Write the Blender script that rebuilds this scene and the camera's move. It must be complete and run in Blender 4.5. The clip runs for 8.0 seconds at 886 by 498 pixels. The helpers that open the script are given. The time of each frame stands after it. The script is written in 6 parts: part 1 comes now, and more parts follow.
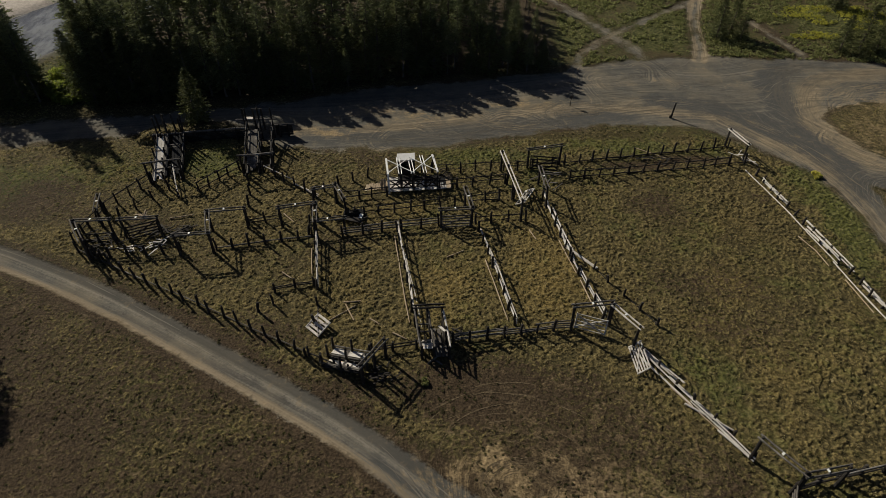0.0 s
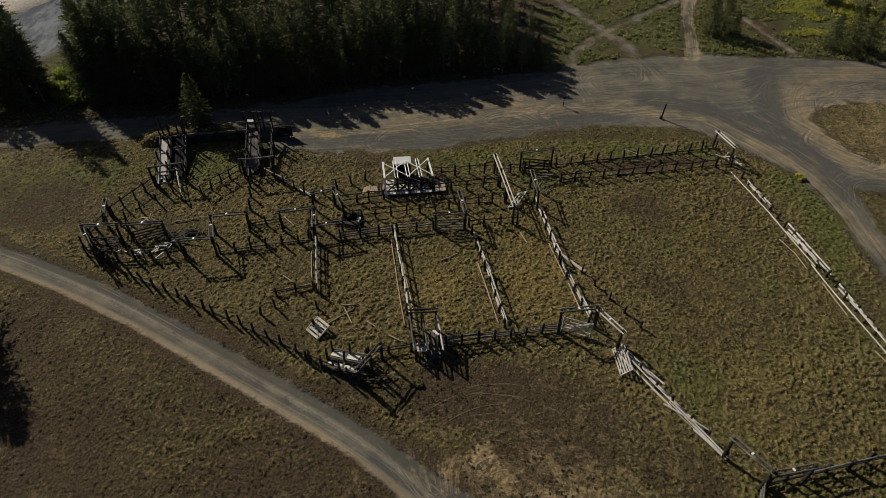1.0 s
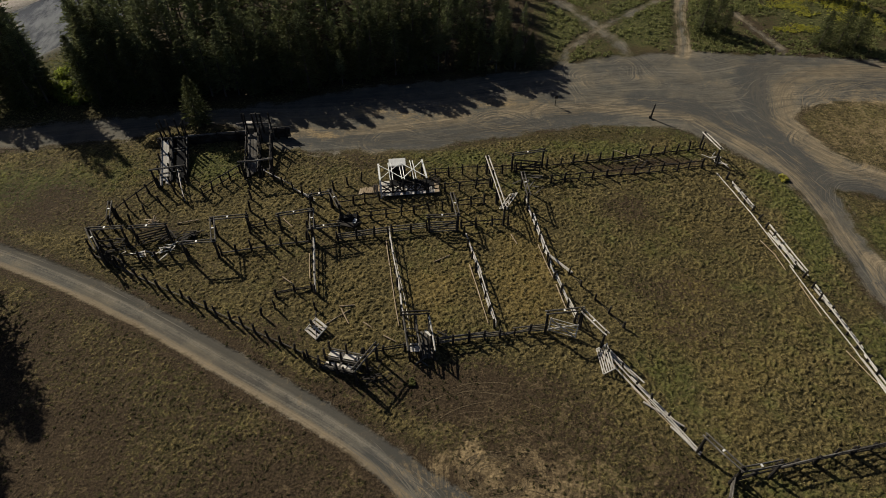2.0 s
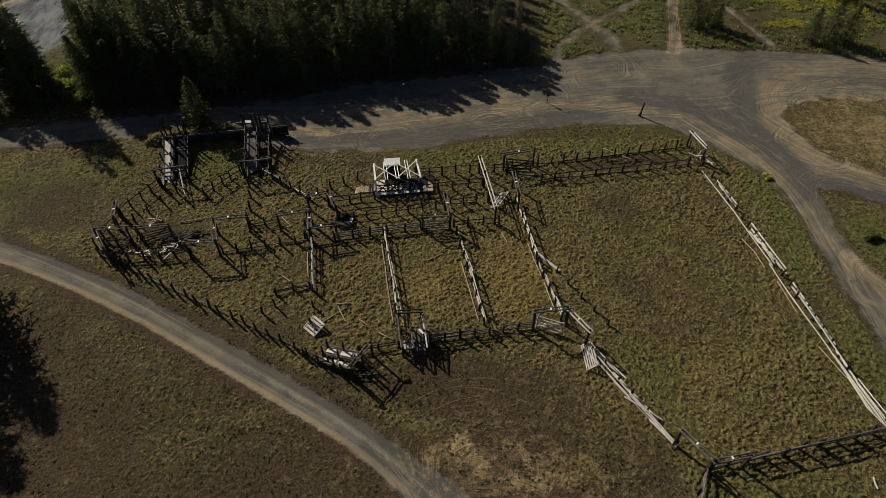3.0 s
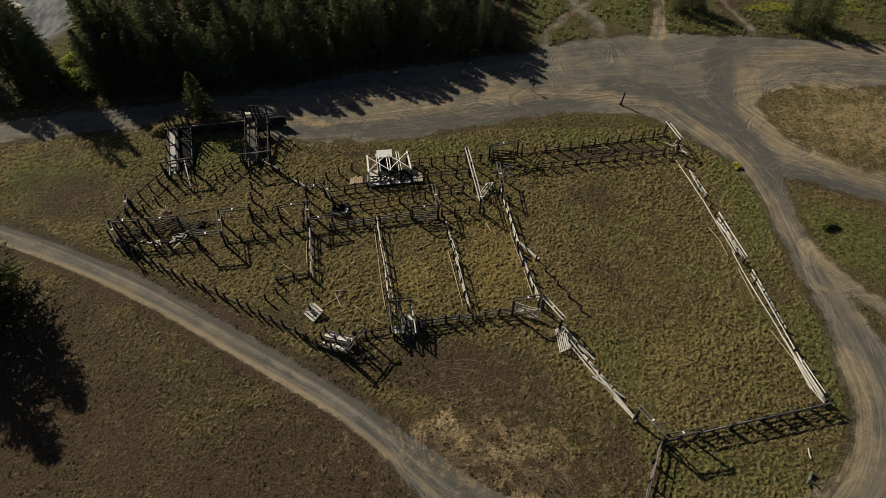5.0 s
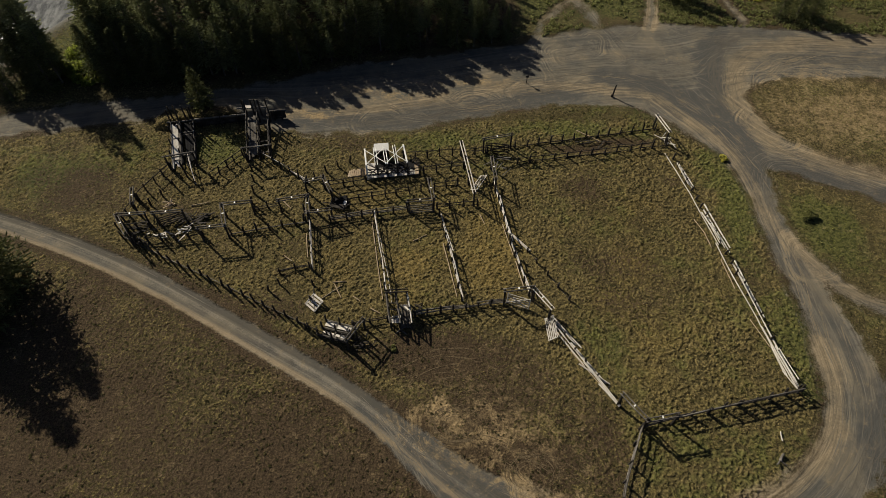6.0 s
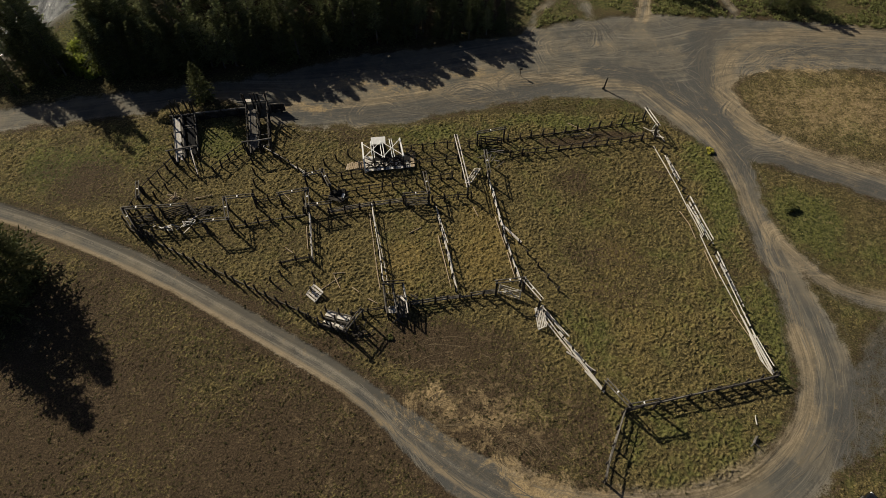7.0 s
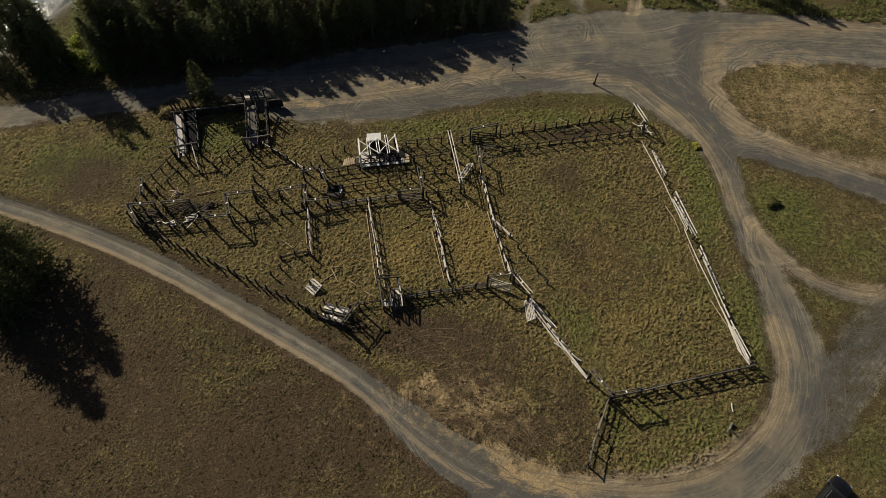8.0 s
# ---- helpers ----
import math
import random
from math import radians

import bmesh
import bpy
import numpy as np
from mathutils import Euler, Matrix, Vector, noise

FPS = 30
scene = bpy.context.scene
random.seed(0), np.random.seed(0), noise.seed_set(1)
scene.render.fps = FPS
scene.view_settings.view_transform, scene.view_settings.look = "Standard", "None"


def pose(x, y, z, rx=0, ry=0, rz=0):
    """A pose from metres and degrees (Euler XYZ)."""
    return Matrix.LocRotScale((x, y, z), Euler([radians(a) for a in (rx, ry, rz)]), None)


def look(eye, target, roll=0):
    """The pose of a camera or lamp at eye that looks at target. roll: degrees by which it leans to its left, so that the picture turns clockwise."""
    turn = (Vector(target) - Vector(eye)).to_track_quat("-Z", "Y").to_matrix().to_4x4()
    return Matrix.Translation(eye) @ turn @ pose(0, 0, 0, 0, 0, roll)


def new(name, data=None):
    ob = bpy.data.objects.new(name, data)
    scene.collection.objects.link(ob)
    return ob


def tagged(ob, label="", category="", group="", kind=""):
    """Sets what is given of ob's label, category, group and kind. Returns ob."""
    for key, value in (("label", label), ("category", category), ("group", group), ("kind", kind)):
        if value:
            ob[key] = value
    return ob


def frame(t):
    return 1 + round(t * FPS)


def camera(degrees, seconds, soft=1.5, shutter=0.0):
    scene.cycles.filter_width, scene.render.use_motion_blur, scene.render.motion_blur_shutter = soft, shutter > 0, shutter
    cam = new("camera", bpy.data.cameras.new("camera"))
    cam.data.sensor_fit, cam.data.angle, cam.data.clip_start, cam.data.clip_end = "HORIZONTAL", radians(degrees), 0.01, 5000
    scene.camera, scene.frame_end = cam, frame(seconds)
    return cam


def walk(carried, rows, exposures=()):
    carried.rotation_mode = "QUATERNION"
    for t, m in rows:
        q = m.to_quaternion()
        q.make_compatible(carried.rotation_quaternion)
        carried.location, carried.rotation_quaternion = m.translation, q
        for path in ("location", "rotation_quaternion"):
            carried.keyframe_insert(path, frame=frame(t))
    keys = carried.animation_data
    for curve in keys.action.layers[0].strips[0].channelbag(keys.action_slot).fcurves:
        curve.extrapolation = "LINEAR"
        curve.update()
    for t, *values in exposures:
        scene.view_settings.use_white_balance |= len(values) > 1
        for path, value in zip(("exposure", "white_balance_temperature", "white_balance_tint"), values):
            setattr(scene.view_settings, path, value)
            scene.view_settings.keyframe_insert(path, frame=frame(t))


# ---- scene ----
cam = camera(70.61, 8.0, soft=0.85)
PATH = [
    (0, -0.005, -0.006, 36.789, 47.747, -0.201, 0.005),
    (0.5, 0.240, -0.065, 38.406, 46.729, -0.173, 0.011),
    (1, 0.536, -0.125, 39.972, 45.761, -0.146, 0.009),
    (1.5, 0.863, -0.192, 41.502, 44.819, -0.120, 0.001),
    (3, 1.897, -0.460, 46.006, 41.963, -0.047, -0.052),
    (3.5, 2.226, -0.574, 47.515, 40.962, -0.025, -0.076),
    (4, 2.537, -0.696, 49.039, 39.926, -0.005, -0.103),
    (4.5, 2.830, -0.822, 50.585, 38.854, 0.014, -0.132),
    (6, 3.620, -1.153, 55.376, 35.483, 0.057, -0.241),
    (6.5, 3.876, -1.217, 57.024, 34.345, 0.065, -0.287),
    (7, 4.147, -1.237, 58.692, 33.228, 0.070, -0.339),
    (7.5, 4.447, -1.201, 60.375, 32.155, 0.069, -0.399),
    (8, 4.795, -1.090, 62.066, 31.153, 0.064, -0.469),
]
walk(cam, [(t, pose(*p)) for t, *p in PATH], exposures=[(0, -0.17, 6080, 10), (3, -0.04, 6210, 10), (5, 0.08, 6320, 10), (8, 0.17, 6420, 10)])

# ---------------------------------------------------------------- light
SUN_AZ = radians(137.0)      # where the sun stands, counted from +x towards +y
SUN_EL = radians(31.0)
to_sun = Vector((math.cos(SUN_AZ) * math.cos(SUN_EL), math.sin(SUN_AZ) * math.cos(SUN_EL), math.sin(SUN_EL)))
world = bpy.data.worlds.new("sky")
scene.world = world
world.use_nodes = True
wn = world.node_tree
sky = wn.nodes.new("ShaderNodeTexSky")
sky.sky_type, sky.sun_disc = "NISHITA", False
sky.sun_elevation, sky.sun_rotation = SUN_EL, radians(90) - SUN_AZ
sky.altitude, sky.air_density, sky.dust_density, sky.ozone_density = 1500, 0.5, 3.0, 0.2
wn.nodes["Background"].inputs["Strength"].default_value = 0.05
wn.links.new(sky.outputs[0], wn.nodes["Background"].inputs[0])
sun = new("sun", bpy.data.lights.new("sun", "SUN"))
sun.data.energy, sun.data.angle, sun.data.color = 5.0, radians(0.53), (1.0, 0.9, 0.71)
sun.matrix_world = look(to_sun * 200 + Vector((0, 40, 0)), (0, 40, 0))


# ---------------------------------------------------------------- materials
class Mat:
    """A small builder of node materials."""

    def __init__(self, name, rough=0.9, metal=0.0):
        self.m = bpy.data.materials.new(name)
        self.m.use_nodes = True
        self.t = self.m.node_tree
        self.b = self.t.nodes["Principled BSDF"]
        self.b.inputs["Roughness"].default_value = rough
        self.b.inputs["Metallic"].default_value = metal

    def link(self, a, b):
        self.t.links.new(a, b)

    def put(self, value, socket):
        if isinstance(value, bpy.types.NodeSocket):
            self.link(value, socket)
        elif isinstance(value, (tuple, list)):
            socket.default_value = (*value, 1.0) if len(value) == 3 and len(socket.default_value) == 4 else value
        else:
            socket.default_value = value

    def attr(self, name, out="Fac"):
        n = self.t.nodes.new("ShaderNodeAttribute")
        n.attribute_name = name
        return n.outputs[out]

    def coord(self, out="Object"):
        return self.t.nodes.new("ShaderNodeTexCoord").outputs[out]

    def place(self):
        return self.t.nodes.new("ShaderNodeNewGeometry").outputs["Position"]

    def stretch(self, vec, scale):
        n = self.t.nodes.new("ShaderNodeMapping")
        self.link(vec, n.inputs["Vector"])
        n.inputs["Scale"].default_value = scale
        return n.outputs[0]

    def noise(self, vec, scale, detail=4.0, rough=0.6):
        n = self.t.nodes.new("ShaderNodeTexNoise")
        self.link(vec, n.inputs["Vector"])
        n.inputs["Scale"].default_value, n.inputs["Detail"].default_value, n.inputs["Roughness"].default_value = scale, detail, rough
        return n.outputs["Fac"]

    def ramp(self, fac, lo, hi, a=0.0, b=1.0):
        n = self.t.nodes.new("ShaderNodeMapRange")
        n.interpolation_type = "SMOOTHSTEP"
        self.put(fac, n.inputs["Value"])
        n.inputs["From Min"].default_value, n.inputs["From Max"].default_value = lo, hi
        n.inputs["To Min"].default_value, n.inputs["To Max"].default_value = a, b
        return n.outputs["Result"]

    def math(self, op, a, b=0.0):
        n = self.t.nodes.new("ShaderNodeMath")
        n.operation = op
        self.put(a, n.inputs[0])
        self.put(b, n.inputs[1])
        return n.outputs[0]

    def mix(self, fac, a, b, how="MIX"):
        n = self.t.nodes.new("ShaderNodeMix")
        n.data_type, n.blend_type = "RGBA", how
        self.put(fac, n.inputs["Factor"])
        self.put(a, n.inputs["A"])
        self.put(b, n.inputs["B"])
        return n.outputs["Result"]

    def rand(self, island=False):
        if island:
            return self.t.nodes.new("ShaderNodeNewGeometry").outputs["Random Per Island"]
        return self.t.nodes.new("ShaderNodeObjectInfo").outputs["Random"]

    def bump(self, height, strength, distance):
        n = self.t.nodes.new("ShaderNodeBump")
        n.inputs["Strength"].default_value, n.inputs["Distance"].default_value = strength, distance
        self.put(height, n.inputs["Height"])
        self.link(n.outputs[0], self.b.inputs["Normal"])

    def shine_through(self, c, share):
        """Thin leaves let part of the light through."""
        t, w, out = self.t.nodes.new("ShaderNodeBsdfTranslucent"), self.t.nodes.new("ShaderNodeMixShader"), self.t.nodes["Material Output"]
        self.put(c, t.inputs["Color"])
        w.inputs["Fac"].default_value = share
        self.link(self.b.outputs[0], w.inputs[1])
        self.link(t.outputs[0], w.inputs[2])
        self.link(w.outputs[0], out.inputs["Surface"])
        return self.m

    def colour(self, c):
        self.put(c, self.b.inputs["Base Color"])
        return self.m


def wood(name, dark, light, pale):
    """Weathered timber: grain along the piece, grey and bleached patches, cracks."""
    m = Mat(name, 0.85)
    p = m.place()
    v = m.coord("Object")
    grain = m.noise(m.stretch(v, (3.0, 22.0, 22.0)), 1.0, 5.0, 0.7)
    blot = m.noise(p, 1.3, 3.0)
    c = m.mix(m.ramp(grain, 0.3, 0.7), dark, light)
    c = m.mix(m.ramp(blot, 0.45, 0.75, 0.0, 0.6), c, pale)
    c = m.mix(m.ramp(m.rand(), 0.0, 1.0, 0.0, 0.45), c, dark)
    m.bump(grain, 0.5, 0.015)
    m.b.inputs["Specular IOR Level"].default_value = 0.12
    return m.colour(c)


# weathered grey timber, the black of its shaded sides put into the colour
WOOD_DARK = wood("weathered_timber_in_shade", (0.02, 0.0175, 0.015), (0.05, 0.044, 0.038), (0.12, 0.108, 0.095))
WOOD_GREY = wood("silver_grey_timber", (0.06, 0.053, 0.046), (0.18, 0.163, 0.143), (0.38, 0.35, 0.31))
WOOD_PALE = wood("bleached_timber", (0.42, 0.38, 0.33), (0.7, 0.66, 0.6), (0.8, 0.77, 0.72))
WOOD_TAN = wood("sun_dried_boards", (0.3, 0.22, 0.14), (0.5, 0.4, 0.28), (0.6, 0.52, 0.42))


def plain(name, c, rough=0.6, metal=0.0, var=0.15):
    m = Mat(name, rough, metal)
    n = m.noise(m.place(), 9.0, 4.0)
    return m.colour(m.mix(n, tuple(x * (1 - var) for x in c), tuple(min(1, x * (1 + var)) for x in c)))


PLATE = plain("white_plate", (0.78, 0.77, 0.74), 0.5)
ROOF = plain("pale_sheet_roof", (0.66, 0.65, 0.63), 0.45, 0.0, 0.2)
BARK = plain("bark", (0.12, 0.1, 0.082), 0.95, 0.0, 0.5)
PAINT = plain("black_car_paint", (0.008, 0.008, 0.009), 0.22, 0.0, 0.05)
# near-black for the fallen sheet, a dark ramp lane and the deck's painted shade
NEAR_BLACK = plain("near_black_sheet_and_shade", (0.02, 0.02, 0.021), 0.95, 0.0, 0.4)
NEAR_BLACK.node_tree.nodes["Principled BSDF"].inputs["Specular IOR Level"].default_value = 0.1
TYRE = plain("tyre_rubber", (0.02, 0.02, 0.02), 0.85)
ALLOY = plain("alloy", (0.45, 0.45, 0.46), 0.35, 0.9)
LAMP = plain("lamp_lens", (0.7, 0.7, 0.72), 0.12)
REDLAMP = plain("red_lens", (0.35, 0.01, 0.01), 0.15)
TINT = plain("tinted_glass", (0.012, 0.014, 0.016), 0.04)
STONE = plain("grey_stone", (0.33, 0.31, 0.29), 0.9, 0.0, 0.35)


def leafy(name, a, b, c, spread=0.35):
    m = Mat(name, 0.7)
    col = m.mix(m.rand(True), a, b)
    col = m.mix(m.ramp(m.rand(), 0.0, 1.0, 0.0, spread), col, c)
    m.b.inputs["Specular IOR Level"].default_value = 0.2
    m.colour(col)
    return m.shine_through(col, 0.62)


NEEDLES = leafy("pine_needles", (0.11, 0.125, 0.062), (0.33, 0.36, 0.17), (0.27, 0.27, 0.135))
SPRUCE = leafy("spruce_needles", (0.068, 0.08, 0.036), (0.208, 0.22, 0.096), (0.192, 0.192, 0.08))
WILLOW = leafy("willow_leaves", (0.13, 0.17, 0.03), (0.28, 0.31, 0.06), (0.2, 0.22, 0.05))
FLOWER = leafy("yellow_flowers", (0.24, 0.25, 0.05), (0.62, 0.58, 0.1), (0.4, 0.38, 0.08))
BLOSSOM = leafy("yellow_blossom", (0.34, 0.33, 0.07), (0.85, 0.78, 0.2), (0.6, 0.55, 0.12))
WEED = leafy("dark_weed_leaves", (0.04, 0.045, 0.018), (0.13, 0.125, 0.05), (0.1, 0.09, 0.045))
SAGE = leafy("sagebrush_leaves", (0.1, 0.12, 0.042), (0.34, 0.34, 0.14), (0.26, 0.25, 0.1))


def grass_material(name):
    m = Mat(name, 0.85)
    g = m.attr("green")
    t = m.attr("tuft")
    col = m.mix(m.math("ADD", m.math("MULTIPLY", m.rand(True), 0.4), m.math("MULTIPLY", t, 0.6)), (0.0816, 0.07, 0.0299), (0.544, 0.435, 0.218))
    col = m.mix(m.ramp(t, 0.9, 1.0, 0.0, 0.35), col, (0.56, 0.49, 0.301))
    lush = m.mix(m.rand(True), (0.075, 0.0863, 0.0188), (0.375, 0.375, 0.0975))
    col = m.mix(g, col, lush)
    col = m.mix(m.ramp(m.attr("bare"), 0.1, 0.55, 0.0, 0.9), col, m.mix(m.rand(True), (0.0525, 0.0441, 0.0217), (0.294, 0.252, 0.133)))
    m.b.inputs["Specular IOR Level"].default_value = 0.1
    m.colour(col)
    return m.shine_through(col, 0.5)


GRASS = grass_material("grass_blades")


def ground_material():
    m = Mat("soil_grass_and_gravel", 0.95)
    m.b.inputs["Specular IOR Level"].default_value = 0.15
    p = m.place()
    big = m.noise(p, 0.09, 4.0, 0.6)
    mid = m.noise(p, 0.7, 5.0, 0.65)
    clump = m.noise(p, 2.6, 4.0, 0.65)
    fine = m.noise(p, 6.0, 5.0, 0.7)
    grit = m.noise(p, 28.0, 3.0, 0.7)
    dry = m.mix(m.ramp(clump, 0.38, 0.62), (0.0288, 0.0248, 0.0112), (0.08, 0.0672, 0.0288))
    dry = m.mix(m.ramp(fine, 0.42, 0.66, 0.0, 0.6), dry, (0.16, 0.126, 0.0528))
    dry = m.mix(m.ramp(mid, 0.45, 0.72, 0.0, 0.6), dry, (0.06, 0.0512, 0.0192))
    dry = m.mix(m.ramp(big, 0.45, 0.7, 0.0, 0.4), dry, (0.12, 0.092, 0.0416))
    mound = m.ramp(m.math("ADD", m.attr("mound"), m.ramp(fine, 0.3, 0.7, -0.2, 0.2)), 0.1, 0.9)
    dry = m.mix(m.math("MULTIPLY", mound, 0.75), dry, m.mix(m.ramp(fine, 0.35, 0.65), (0.11, 0.0874, 0.035), (0.276, 0.214, 0.0874)))
    dry = m.mix(m.math("MULTIPLY", m.ramp(m.math("ADD", m.attr("straw"), m.ramp(mid, 0.3, 0.7, -0.3, 0.3)), 0.1, 1.0), m.ramp(clump, 0.3, 0.65, 0.3, 0.85)), dry, m.mix(m.ramp(fine, 0.3, 0.7), (0.12, 0.083, 0.026), (0.34, 0.25, 0.085)))
    lush = m.mix(m.ramp(clump, 0.38, 0.62), (0.0336, 0.0384, 0.012), (0.12, 0.12, 0.0384))
    gf = m.math("ADD", m.attr("green"), m.ramp(mid, 0.3, 0.7, -0.35, 0.35))
    lush = m.mix(m.math("MULTIPLY", mound, 0.6), lush, (0.163, 0.163, 0.048))
    c = m.mix(m.ramp(gf, 0.15, 0.85), dry, lush)
    soil = m.mix(m.ramp(fine, 0.3, 0.7), (0.0253, 0.0177, 0.0106), (0.102, 0.0711, 0.0408))
    bf = m.math("ADD", m.attr("bare"), m.ramp(clump, 0.3, 0.7, -0.45, 0.45))
    c = m.mix(m.ramp(bf, 0.25, 0.75), c, soil)
    # worn gravel with streaks that run along the lanes
    lane = m.attr("lane", "Vector")
    lines = m.noise(m.stretch(lane, (0.05, 2.4, 1.0)), 1.0, 3.0, 0.6)
    thin = m.noise(m.stretch(lane, (0.09, 6.5, 1.0)), 1.0, 2.0, 0.5)
    streak = m.math("ADD", m.math("MULTIPLY", lines, 0.34), m.math("ADD", m.math("MULTIPLY", thin, 0.2), m.math("ADD", m.math("MULTIPLY", fine, 0.26), m.math("MULTIPLY", mid, 0.2))))
    turn = m.attr("swirl", "Vector")
    arcs = m.noise(m.stretch(turn, (0.07, 3.2, 0.0)), 1.0, 4.0, 0.7)
    sep = m.t.nodes.new("ShaderNodeSeparateXYZ")
    m.link(turn, sep.inputs[0])
    streak = m.math("ADD", streak, m.math("MULTIPLY", sep.outputs["Z"], m.ramp(arcs, 0.34, 0.66, -0.13, 0.15)))
    wide = m.noise(m.stretch(lane, (0.03, 0.45, 1.0)), 1.0, 3.0, 0.6)
    patch = m.noise(p, 0.22, 4.0, 0.6)
    gravel = m.mix(m.ramp(streak, 0.4, 0.62), (0.0782, 0.0725, 0.0633), (0.218, 0.196, 0.156))
    gravel = m.mix(m.ramp(wide, 0.36, 0.66, 0.0, 0.75), gravel, (0.0805, 0.0805, 0.0713))
    gravel = m.mix(m.ramp(patch, 0.4, 0.66, 0.0, 0.65), gravel, (0.19, 0.161, 0.115))
    gravel = m.mix(m.ramp(grit, 0.55, 0.8, 0.0, 0.3), gravel, (0.3, 0.27, 0.23))
    df = m.math("ADD", m.attr("damp"), m.math("ADD", m.ramp(streak, 0.35, 0.65, 0.35, -0.35), m.ramp(fine, 0.3, 0.7, -0.15, 0.15)))
    gravel = m.mix(m.ramp(df, 0.1, 0.8, 0.0, 0.95), gravel, m.mix(m.ramp(grit, 0.4, 0.7), (0.062, 0.062, 0.058), (0.12, 0.115, 0.104)))
    rf = m.math("ADD", m.attr("road"), m.math("ADD", m.ramp(mid, 0.3, 0.7, -0.22, 0.22), m.ramp(fine, 0.3, 0.7, -0.22, 0.22)))
    c = m.mix(m.ramp(rf, 0.25, 0.8), c, gravel)
    sand = m.mix(m.ramp(streak, 0.38, 0.62), (0.145, 0.114, 0.072), (0.34, 0.272, 0.178))
    tf = m.math("ADD", m.attr("tan"), m.math("ADD", m.ramp(streak, 0.3, 0.7, -0.5, 0.4), m.ramp(patch, 0.3, 0.7, -0.25, 0.25)))
    c = m.mix(m.ramp(tf, 0.1, 1.3), c, sand)
    # the field track: a sandy line along its lower edge, a pale one between the wheels
    across = m.t.nodes.new("ShaderNodeSeparateXYZ")
    m.link(lane, across.inputs[0])
    cy = m.math("ADD", across.outputs["Y"], m.ramp(mid, 0.3, 0.7, -0.06, 0.06))
    low = m.ramp(m.math("ABSOLUTE", m.math("ADD", cy, 0.98)), 0.1, 0.42, 1.0, 0.0)
    core = m.ramp(m.math("ABSOLUTE", m.math("ADD", cy, -0.12)), 0.05, 0.4, 1.0, 0.0)
    worn = m.ramp(m.attr("road"), 0.03, 0.2)
    low, core = m.math("MULTIPLY", low, worn), m.math("MULTIPLY", core, worn)
    c = m.mix(m.math("MULTIPLY", low, m.ramp(streak, 0.3, 0.6, 0.3, 0.8)), c, (0.3, 0.235, 0.15))
    # a darker grey band along the upper half of the track
    dark_band = m.math("MULTIPLY", m.ramp(m.math("ABSOLUTE", m.math("ADD", cy, -0.75)), 0.2, 0.6, 0.75, 0.0), worn)
    c = m.mix(dark_band, c, (0.08, 0.074, 0.062))
    c = m.mix(m.math("MULTIPLY", core, m.ramp(streak, 0.4, 0.62, 0.0, 0.7)), c, (0.29, 0.255, 0.2))
    df = m.math("ADD", m.attr("dusty"), m.math("ADD", m.ramp(clump, 0.3, 0.7, -0.22, 0.22), m.math("ADD", m.ramp(mid, 0.3, 0.7, -0.3, 0.3), m.math("MULTIPLY", sep.outputs["Z"], m.ramp(arcs, 0.44, 0.68, -0.12, 0.45)))))
    c = m.mix(m.ramp(df, 0.12, 1.0, 0.0, 0.9), c, m.mix(m.ramp(fine, 0.3, 0.7), (0.2, 0.145, 0.078), (0.42, 0.31, 0.165)))
    c = m.mix(m.attr("stony"), c, m.mix(m.ramp(grit, 0.35, 0.65), (0.07, 0.072, 0.07), (0.18, 0.18, 0.17)))
    c = m.mix(m.attr("sandy"), c, m.mix(m.ramp(clump, 0.3, 0.7), (0.42, 0.36, 0.3), (0.62, 0.55, 0.48)))
    h = m.math("ADD", m.math("MULTIPLY", clump, 0.55), m.math("MULTIPLY", fine, 0.45))
    h = m.math("MULTIPLY", h, m.ramp(m.attr("road"), 0.2, 0.8, 1.0, 0.18))
    h = m.math("ADD", h, m.math("MULTIPLY", m.math("ADD", streak, m.math("MULTIPLY", grit, 0.3)), 0.2))
    m.bump(h, 1.0, 0.22)
    return m.colour(c)


GROUND = ground_material()


# ---------------------------------------------------------------- helpers of the build
def mesh_from(name, verts, faces, mat, smooth=False):
    me = bpy.data.meshes.new(name)
    me.from_pydata([tuple(v) for v in verts], [], faces)
    me.materials.append(mat)
    if smooth:
        me.polygons.foreach_set("use_smooth", [True] * len(me.polygons))
    me.update()
    return me


def mesh_bm(name, bm, mat, smooth=False):
    me = bpy.data.meshes.new(name)
    bm.to_mesh(me)
    bm.free()
    me.materials.append(mat)
    if smooth:
        me.polygons.foreach_set("use_smooth", [True] * len(me.polygons))
    return me


def thing(name, x, y, z=0.0, rz=0.0):
    ob = new(name)
    ob.empty_display_size = 0.3
    ob.matrix_basis = pose(x, y, z, 0, 0, rz)
    return ob


def part(name, data, parent, m=None, label=""):
    ob = new(name, data)
    ob.parent = parent
    if m is not None:
        ob.matrix_basis = m
    return tagged(ob, label)


def along(p0, p1, ry, rz):
    """A pose that lays a unit piece (along +x) from p0 to p1 with the given half widths."""
    p0, p1 = Vector(p0), Vector(p1)
    d = p1 - p0
    rot = d.to_track_quat("X", "Z").to_matrix().to_4x4()
    return Matrix.Translation(p0) @ rot @ Matrix.Diagonal((d.length, ry, rz, 1))


pieces = {}
rng = random.Random(7)


